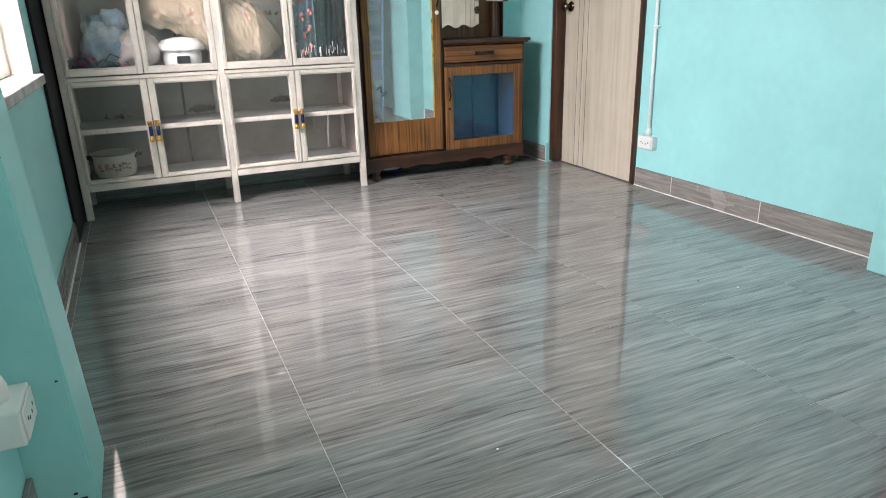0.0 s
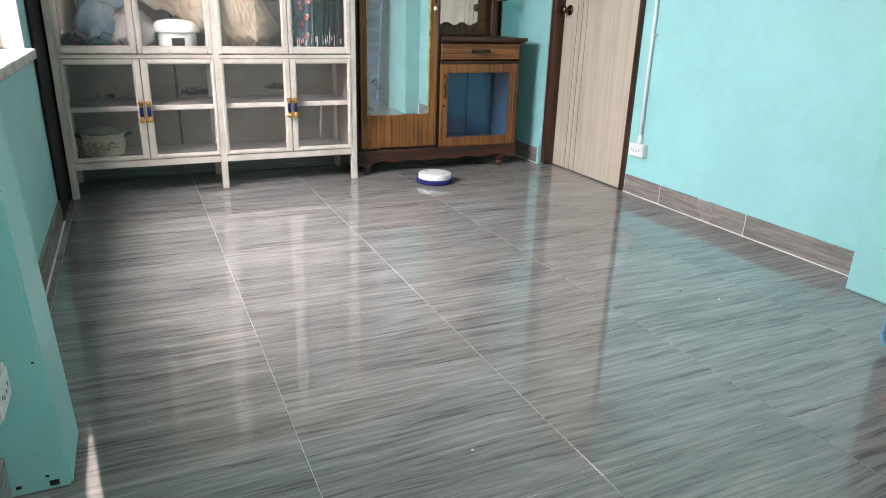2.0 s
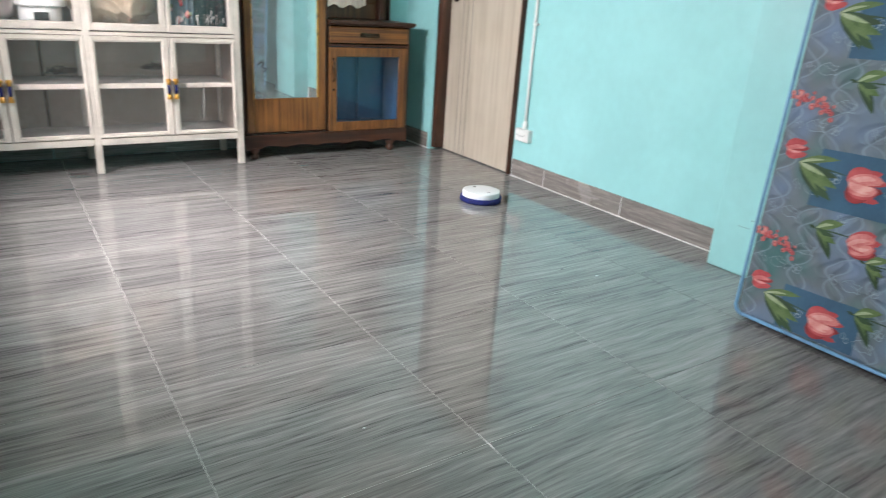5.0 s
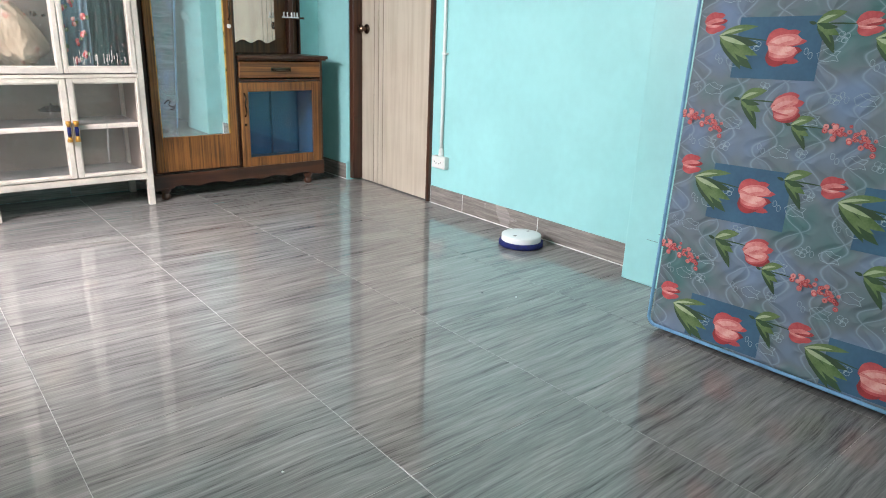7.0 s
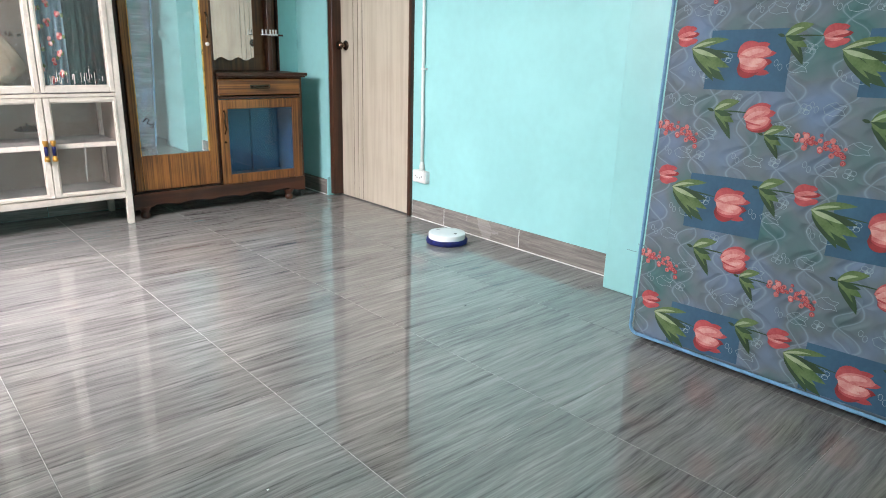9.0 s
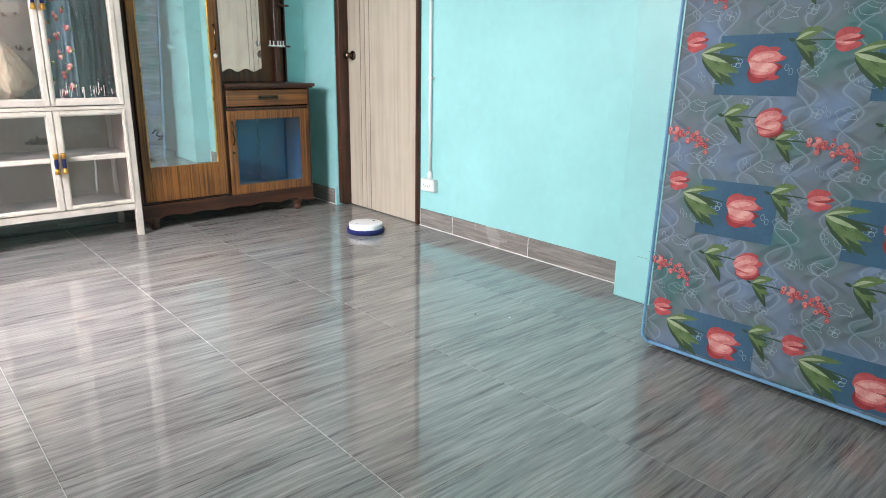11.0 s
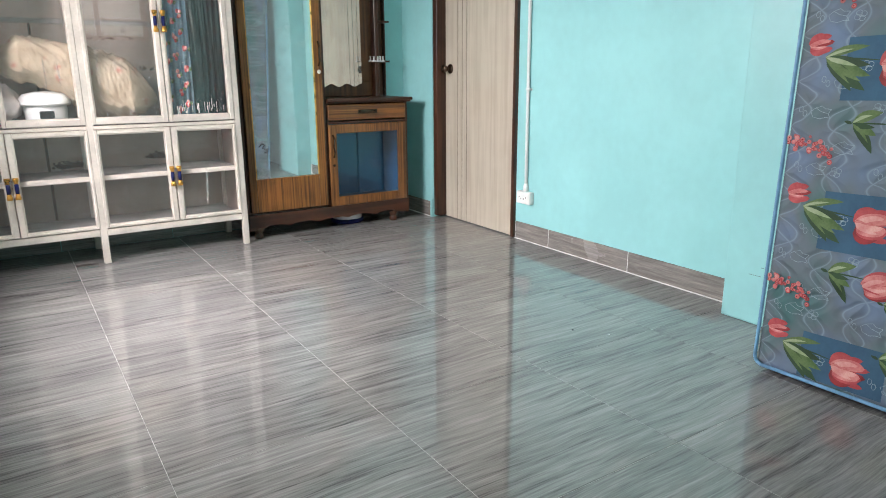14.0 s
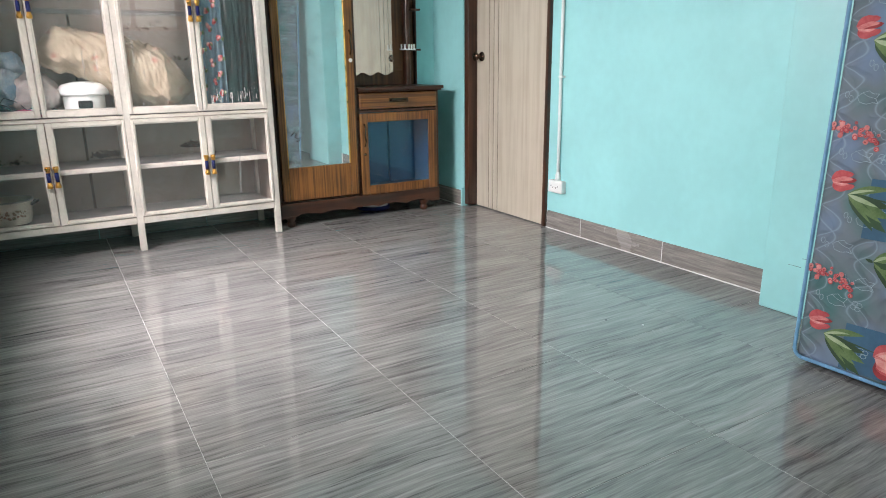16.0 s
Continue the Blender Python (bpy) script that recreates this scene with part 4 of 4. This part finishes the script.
def ticking():
    m = bpy.data.materials.new("quilted_blue_ticking")
    m.use_nodes = True
    n, l = m.node_tree.nodes, m.node_tree.links
    p = n["Principled BSDF"]
    p.inputs["Roughness"].default_value = 0.75
    tc = n.new("ShaderNodeTexCoord")
    a = n.new("ShaderNodeTexNoise")
    a.inputs["Scale"].default_value, a.inputs["Detail"].default_value = 5.0, 2
    l.new(tc.outputs["Object"], a.inputs["Vector"])
    r = n.new("ShaderNodeValToRGB")
    e = r.color_ramp.elements
    e[0].position, e[1].position = 0.34, 0.68
    e[0].color, e[1].color = (0.064, 0.150, 0.152, 1), (0.150, 0.208, 0.325, 1)
    x = e.new(0.50)
    x.color = (0.138, 0.165, 0.192, 1)
    l.new(a.outputs["Fac"], r.inputs[0])
    # quilting seams: pale wavy stitch lines, and the swell between them
    w = n.new("ShaderNodeTexNoise")
    w.inputs["Scale"].default_value = 6
    l.new(tc.outputs["Object"], w.inputs["Vector"])
    ma = n.new("ShaderNodeVectorMath")
    ma.operation = "MULTIPLY_ADD"
    ma.inputs[1].default_value = (0.06, 0.06, 0.06)
    l.new(w.outputs["Color"], ma.inputs[0])
    l.new(tc.outputs["Object"], ma.inputs[2])
    sp = n.new("ShaderNodeSeparateXYZ")
    l.new(ma.outputs[0], sp.inputs[0])

    def calc(op, a, b, c=0.0):
        k = n.new("ShaderNodeMath")
        k.operation = op
        for i, q in enumerate((a, b, c)):
            if isinstance(q, float):
                k.inputs[i].default_value = q
            else:
                l.new(q, k.inputs[i])
        return k.outputs[0]

    def seam(wide, tall, swing, phase):
        """Distance, in metres, from the nearest of a row of upright wavy lines."""
        wave = calc("SINE", calc("MULTIPLY_ADD", sp.outputs["Z"], 2 * math.pi / tall, phase), 0.0)
        u = calc("MULTIPLY_ADD", wave, swing, sp.outputs["Y"])
        return calc("PINGPONG", u, wide / 2)

    near = calc("MINIMUM", seam(0.130, 0.140, 0.030, 0.0), seam(0.130, 0.140, -0.040, 1.2))
    s = n.new("ShaderNodeValToRGB")
    s.color_ramp.elements[0].position, s.color_ramp.elements[1].position = 0.0008, 0.0045
    s.color_ramp.elements[0].color, s.color_ramp.elements[1].color = (0.42, 0.42, 0.42, 1), (0, 0, 0, 1)
    l.new(near, s.inputs[0])
    mx = n.new("ShaderNodeMix")
    mx.data_type = "RGBA"
    l.new(s.outputs[0], mx.inputs["Factor"])
    l.new(r.outputs[0], mx.inputs["A"])
    mx.inputs["B"].default_value = (0.33, 0.42, 0.50, 1)
    l.new(mx.outputs["Result"], p.inputs["Base Color"])
    h = n.new("ShaderNodeMapRange")
    h.inputs["From Max"].default_value = 0.035
    h.interpolation_type = "SMOOTHERSTEP"
    l.new(near, h.inputs[0])
    bp = n.new("ShaderNodeBump")
    bp.inputs["Strength"].default_value, bp.inputs["Distance"].default_value = 0.5, 0.010
    l.new(h.outputs[0], bp.inputs["Height"])
    l.new(bp.outputs[0], p.inputs["Normal"])
    return m


TICK = ticking()
SQUARE = mat("deep_blue_print", (0.030, 0.085, 0.150), 0.75, color2=(0.045, 0.115, 0.195), scale=9)
PIPE = mat("light_blue_piping", (0.16, 0.33, 0.52), 0.5, vary=0.15, scale=30)
MW, MH, MT = 1.50, 1.92, 0.215
mt = thing("mattress", (2.088, 1.072, 0), "blue quilted mattress with red tulip print leaning on its side", "mattress")


def flat(bm, pts, lift, mi):
    """A printed shape on the mattress's face; pts are (across, up)."""
    f = bm.faces.new([bm.verts.new((-lift, -u, v)) for u, v in pts])
    f.material_index = mi
    if f.normal.x > 0 or (f.normal_update() or f.normal.x > 0):
        f.normal_flip()
    return f


def blade(c, ang, ln, w, bend=0.0, n=7):
    up, dn = [], []
    for i in range(n + 1):
        t = i / n
        h = w * math.sin(math.pi * min(1, t * 0.97 + 0.03)) ** 0.8 * (1 - 0.25 * t)
        x, y = ln * t, bend * math.sin(math.pi * t)
        for lst, k in ((up, 1), (dn, -1)):
            lst.append((c[0] + x * math.cos(ang) - (y + k * h) * math.sin(ang), c[1] + x * math.sin(ang) + (y + k * h) * math.cos(ang)))
    return up + dn[-2:0:-1]


def local_part(name, bm, mats, parent, label="", m=None):
    me = bpy.data.meshes.new(name)
    bm.to_mesh(me)
    bm.free()
    for k in mats:
        me.materials.append(k)
    ob = new(name, me)
    ob.parent = parent
    if m:
        ob.matrix_basis = m
    if label:
        ob["label"] = label
    return ob


bm = bmesh.new()
box(bm, 0.0, MT, -MW, 0.0, 0.004, MH, 0.024, seg=4)
for f in bm.faces:
    f.smooth = True
body = local_part("body", bm, [TICK], mt, "quilted blue fabric body")
edge = []
c = 0.03
for cy, cz, a0 in ((-c, 0.012 + c, -90), (-c, MH - c, 0), (-MW + c, MH - c, 90), (-MW + c, 0.012 + c, 180)):
    for k in range(7):
        a = radians(a0 + 15 * k)
        edge.append((-0.003, cy + c * math.cos(a), cz + c * math.sin(a)))
bm = tube(bmesh.new(), edge + [edge[0]], 0.006, 8)
local_part("piping", bm, [PIPE], mt, "light blue piped edge")
bm = tube(bmesh.new(), [(p[0] + MT + 0.006, p[1], p[2]) for p in edge + [edge[0]]], 0.0075, 8)
local_part("piping", bm, [PIPE], mt, "light blue piped edge")
MOTIFS = {}


def motif(name, label, build, mats, u, v):
    """One printed figure; alike figures share a mesh."""
    if name not in MOTIFS:
        bm = bmesh.new()
        build(bm)
        me = bpy.data.meshes.new(name)
        bm.to_mesh(me)
        bm.free()
        for k in mats:
            me.materials.append(k)
        MOTIFS[name] = me
    ob = new(name, MOTIFS[name])
    ob.parent = mt
    ob.location = (0, -u, v)
    ob["label"] = label


def petal(c, ang, ln, w, skew=0.0):
    """A broad petal with a round, slightly ragged tip."""
    up, dn = [], []
    for i in range(11):
        t = i / 10
        h = w * (math.sin(math.pi * (0.10 + 0.90 * t) ** 0.85) ** 0.42 if t < 1 else 0.0) * (1 + 0.06 * math.sin(9 * t))
        for lst, k in ((up, 1), (dn, -1)):
            x, y = ln * t, k * h + skew * w * math.sin(math.pi * t)
            lst.append((c[0] + x * math.cos(ang) - y * math.sin(ang), c[1] + x * math.sin(ang) + y * math.cos(ang)))
    return up + dn[-2:0:-1]


def tulip(size, lean, rows):
    """A tulip seen from the side: back petals, broad front petals with pale flames, dark slits."""
    def build(bm):
        d = radians(90 + lean)
        c0 = (-0.48 * size * math.cos(d), -0.48 * size * math.sin(d))
        for i, (a, l, w, s, k) in enumerate(rows):
            flat(bm, petal(c0, d + radians(a), size * l, size * w, s), 0.0016 + 0.0003 * i, k)
    return build


OPEN = ((24, 0.98, 0.13, 0.8, 0), (-26, 1.02, 0.12, -0.9, 0), (6, 1.10, 0.12, 0.3, 0), (-8, 1.00, 0.14, -0.2, 2), (30, 0.76, 0.19, 1.0, 0), (-30, 0.74, 0.20, -1.0, 2), (10, 0.98, 0.19, 0.5, 1), (16, 0.80, 0.09, 0.9, 3),
        (-12, 0.90, 0.22, -0.5, 0), (-9, 0.86, 0.19, -0.4, 1), (-4, 0.76, 0.10, -0.5, 3), (-20, 0.66, 0.05, -0.9, 3))
BUD = ((16, 0.98, 0.17, 0.7, 0), (-16, 1.0, 0.17, -0.7, 0), (0, 1.06, 0.14, 0.0, 2), (22, 0.82, 0.18, 0.9, 0), (-22, 0.80, 0.18, -0.9, 0), (3, 0.92, 0.10, 0.6, 1), (14, 0.70, 0.05, 0.9, 1), (-12, 0.74, 0.07, -0.9, 1), (-15, 0.55, 0.03, -0.9, 3))
BLOSSOM = ((20, 0.98, 0.20, 0.7, 0), (-20, 0.96, 0.20, -0.7, 2), (4, 1.06, 0.16, 0.2, 0), (12, 0.92, 0.22, 0.5, 1), (-10, 0.90, 0.25, -0.4, 0), (-8, 0.84, 0.21, -0.4, 1), (14, 0.72, 0.08, 0.9, 3), (-9, 0.74, 0.07, -0.9, 3), (-26, 0.60, 0.03, -0.9, 0))


def leaves(size, rows):
    def build(bm):
        for i, (a, l, w, b, k) in enumerate(rows):
            flat(bm, blade((0, 0), radians(a), size * l, size * w * 1.75, size * b), 0.0016 + 0.0003 * i, k)
    return build


def berries(bm):
    r = random.Random(4)
    for i in range(48):
        t = r.random()
        u, v = -0.055 + 0.125 * t + r.gauss(0, 0.010), 0.012 - 0.03 * t + r.gauss(0, 0.013)
        q = r.uniform(0.0045, 0.0085)
        flat(bm, [(u + q * math.cos(a), v + q * math.sin(a)) for a in np.arange(0, 6.2, 0.8)], 0.0016 + 0.0001 * i, r.choice((0, 0, 1)))
        flat(bm, [(u + q * 0.62 * math.cos(a), v + q * 0.62 * math.sin(a)) for a in np.arange(0, 6.2, 0.8)], 0.00165 + 0.0001 * i, 1)
        flat(bm, [(u + q * 0.3 * math.cos(a), v + q * 0.3 * math.sin(a)) for a in np.arange(0, 6.2, 1.05)], 0.0052, 2)


def stroke(bm, pts, w=0.0006):
    for p, q in zip(pts, pts[1:]):
        d = Vector((q[0] - p[0], q[1] - p[1]))
        k = Vector((-d.y, d.x)).normalized() * w
        flat(bm, [(p[0] - k.x, p[1] - k.y), (q[0] - k.x, q[1] - k.y), (q[0] + k.x, q[1] + k.y), (p[0] + k.x, p[1] + k.y)], 0.0016, 0)


def outline_flower(bm):
    """A small four-petalled flower drawn in pale lines."""
    for k in range(4):
        a = 0.5 + k * math.pi / 2
        cx, cy = 0.0095 * math.cos(a), 0.0085 * math.sin(a)
        stroke(bm, [(cx + 0.0085 * math.cos(t), cy + 0.0075 * math.sin(t)) for t in np.linspace(0, 6.283, 11)])
    stroke(bm, [(0.004 * math.cos(t), 0.004 * math.sin(t)) for t in np.linspace(0, 6.283, 7)])


def outline_tulip(bm):
    """A tulip and two leaves drawn in pale lines."""
    stroke(bm, [(-0.030, 0.002), (-0.022, -0.014), (-0.002, -0.019), (0.016, -0.014), (0.030, -0.016), (0.022, -0.003), (0.031, 0.010), (0.012, 0.011), (0.002, 0.019), (-0.016, 0.013), (-0.030, 0.002)])
    stroke(bm, [(-0.016, 0.013), (0.000, 0.003), (0.022, -0.003)])
    for cx, cy in ((-0.047, -0.004), (-0.060, 0.008)):
        stroke(bm, [(cx + 0.006 * math.cos(t), cy + 0.0095 * math.sin(t)) for t in np.linspace(0.6, 6.9, 9)])


def square(low):
    def build(bm):
        flat(bm, [(-0.125, low), (0.125, low + 0.004), (0.122, 0.090), (-0.122, 0.085)], 0.0011, 0)
    return build


BIGLEAF = ((-4, 1.25, 0.012, 0.01, 1), (14, 0.90, 0.055, 0.05, 0), (-48, 0.95, 0.075, 0.03, 1), (-10, 0.95, 0.075, -0.02, 1), (-22, 1.05, 0.085, -0.03, 0), (-37, 1.15, 0.090, -0.04, 1), (-32, 0.95, 0.045, -0.02, 0), (-15, 0.70, 0.032, 0.0, 2), (-43, 0.80, 0.030, 0.0, 0), (16, 0.60, 0.020, 0.03, 2))
MIDLEAF = ((0, 1.25, 0.014, 0.02, 1), (24, 0.80, 0.095, 0.06, 0), (-52, 1.0, 0.085, 0.06, 1), (-24, 0.72, 0.080, 0.0, 0), (-8, 0.60, 0.050, -0.02, 1), (26, 0.55, 0.030, 0.05, 2), (-46, 0.70, 0.028, 0.04, 0), (165, 0.22, 0.03, 0, 1))
for i in range(4):
    for j in range(5):
        u, v = 0.44 * i, 0.443 * j
        for name, label, fn, mats, du, dv in (
                ("printed_square" if j else "printed_half_square", "deep blue printed square", square(-0.092 if j else -0.062), [SQUARE], 0.268, 0.085),
                ("printed_tulip", "large red printed tulip", tulip(0.100, -84, OPEN), [RED, PINK, DEEP, BLUSH], 0.292, 0.088),
                ("printed_bud", "small red printed tulip bud", tulip(0.068, -80, BUD), [RED, PINK, DEEP, BLUSH], 0.066, 0.154),
                ("printed_blossom", "round red printed tulip", tulip(0.088, -74, BLOSSOM), [RED, PINK, DEEP, BLUSH], 0.333, 0.360),
                ("printed_leaf", "green printed leaves", leaves(0.136, BIGLEAF), [LEAFG, LEAFD, LEAFP], 0.085, 0.115),
                ("printed_sprig", "green printed sprig", leaves(0.105, MIDLEAF), [LEAFG, LEAFD, LEAFP], 0.190, 0.372),
                ("printed_stem", "green printed stem", leaves(0.100, MIDLEAF), [LEAFG, LEAFD, LEAFP], 0.368, 0.152),
                ("printed_twig", "thin green printed twig", leaves(0.085, MIDLEAF), [LEAFG, LEAFD, LEAFP], 0.355, 0.312),
                ("printed_berry_sprig", "sprig of red printed berries", berries, [RED, PINK, DEEP], 0.070, 0.300),
                *(("printed_outline", "pale printed flower outline", outline_flower, [PALE], a, b) for a, b in ((0.165, 0.228), (0.40, 0.236), (0.018, 0.395), (0.255, 0.415), (0.005, 0.118), (0.205, 0.090))),
                *(("printed_tulip_outline", "pale printed tulip outline", outline_tulip, [PALE], a, b) for a, b in ((0.105, 0.232), (0.335, 0.232), (0.175, 0.300), (0.095, 0.400), (0.398, 0.335), (0.415, 0.070), (0.150, 0.045)))):
            uu, vv = u + du, v + dv
            if 0.05 < uu < MW - 0.08 and 0.06 < vv < MH - 0.09:
                motif(name, label, fn, mats, uu, vv)
mt.rotation_euler = (radians(-0.6), radians(2.9), 0)
# the heel of the mattress rests on the floor
mt.location.z = 0.0125

# ---- cleaning robot ----
FUZZ = mat("royal_blue_microfibre", (0.006, 0.012, 0.11), 0.95, vary=0.4, scale=60, bump=0.9, bscale=220)
ROBOTW = mat("glossy_white_shell", (0.82, 0.82, 0.82), 0.22, vary=0.02, scale=10)
robot = thing("cleaning_robot", (0, 0, 0), "round white cleaning robot on a blue microfibre mop ring", "robot vacuum")
bm = bmesh.new()
rings = []
for i in range(96):
    a = 2 * math.pi * i / 96
    ring = []
    for j in range(10):
        b = 2 * math.pi * j / 10
        d = 1 + 0.14 * noise.noise(Vector((math.cos(a) * 14, math.sin(a) * 14, b * 1.5)))
        c, s = math.cos(b), math.sin(b)
        r = 0.094 + 0.0165 * d * math.copysign(abs(c) ** 0.45, c)
        ring.append(bm.verts.new((r * math.cos(a), r * math.sin(a), 0.0150 + 0.0140 * min(d, 1.06) * math.copysign(abs(s) ** 0.6, s))))
    rings.append(ring)
for i in range(96):
    for j in range(10):
        bm.faces.new((rings[i][j], rings[(i + 1) % 96][j], rings[(i + 1) % 96][(j + 1) % 10], rings[i][(j + 1) % 10])).smooth = True
part("mop_ring", bm, FUZZ, robot, "fuzzy blue mop ring")
part("shell", lathe(bmesh.new(), [(0.080, 0.012), (0.0965, 0.018), (0.0985, 0.024), (0.0985, 0.0530), (0.0965, 0.0568), (0.091, 0.0584), (0.05, 0.0592), (0.01, 0.0595)], (0, 0, 0), 64), ROBOTW, robot, "white round shell", True)
part("button", lathe(bmesh.new(), [(0.0085, 0.0582), (0.0085, 0.0602), (0.006, 0.0606)], (0.058, 0, 0), 16), BLACK, robot, "black button")
part("vent_slot", boxes((-0.070, -0.050, -0.006, 0.006, 0.0585, 0.0602), bevel=0.001), mat("grey_slot", (0.25, 0.25, 0.25), 0.5, vary=0.1), robot, "grey slot")

# ---- floor tiles, one object each on one shared mesh ----
bm = bmesh.new()
box(bm, -0.2978, 0.2978, -0.2953, 0.2953, -0.010, 0.0, 0.0007)
tile_mesh = bpy.data.meshes.new("floor_tile")
bm.to_mesh(tile_mesh)
bm.free()
tile_mesh.materials.append(TILE)
for i in range(-2, 6):
    for j in range(-5, 8):
        t = new("floor_tile", tile_mesh)
        t.parent = floor
        t.location = (-0.005 + 0.5975 * i, 0.022 + 0.5925 * j, 0)

for x, y, r, m in ((1.826, 1.668, 0.004, BLACK), (1.905, 1.555, 0.004, PLASTIC), (0.66, 1.10, 0.003, PLASTIC)):
    bm = lump(bmesh.new(), (x, y, r * 0.55), (r, r * 0.8, r * 0.6), 0.2, 2, x, 2)
    tagged(part("crumb", bm, m), "tiny crumb lying on the tile floor", "crumb")

# hairline scratches in the paint of the pillar
bm = bmesh.new()
for y, z, l in ((1.33, 0.20, 0.05), (1.29, 0.235, 0.03), (1.24, 0.30, 0.02)):
    box(bm, 2.4615, 2.4635, y - l / 2, y + l / 2, z, z + 0.0010)
tagged(part("paint_scratch", bm, GROOVE), "hairline scratches in turquoise paint", "scratch", kind="structure")


def motions():
    rows = [(0.0, 1.447, 4.070), (0.5, 1.478, 3.965), (1.0, 1.512, 3.818), (1.5, 1.559, 3.660), (2.0, 1.625, 3.523), (2.5, 1.698, 3.355), (3.0, 1.770, 3.188), (3.5, 1.844, 3.020),
            (4.0, 1.918, 2.882), (4.5, 1.996, 2.745), (5.0, 2.095, 2.591), (5.5, 2.189, 2.446), (6.0, 2.281, 2.309), (6.5, 2.362, 2.166), (7.0, 2.433, 2.039), (7.3, 2.449, 1.987), (7.5, 2.454, 1.995),
            (8.0, 2.432, 2.104), (8.5, 2.406, 2.240), (9.0, 2.383, 2.405), (9.5, 2.352, 2.563), (10.0, 2.316, 2.720), (10.5, 2.279, 2.878), (11.0, 2.238, 3.035), (11.5, 2.193, 3.194), (12.0, 2.152, 3.366),
            (12.5, 2.091, 3.508), (13.0, 2.028, 3.645), (13.5, 1.978, 3.812), (14.0, 1.960, 3.990), (14.5, 1.957, 4.050), (16.0, 1.957, 4.050)]
    turn = lambda t: 60 - 131 * (t - 2.5) if t < 8 else (60 - 720.5 - 140 * (min(t, 14.5) - 8))
    keys = []
    for t, x, y in rows:
        keys.append((t, pose(x, y, 0.0, 0, 0, turn(t))))
    walk(robot, keys)


motions()
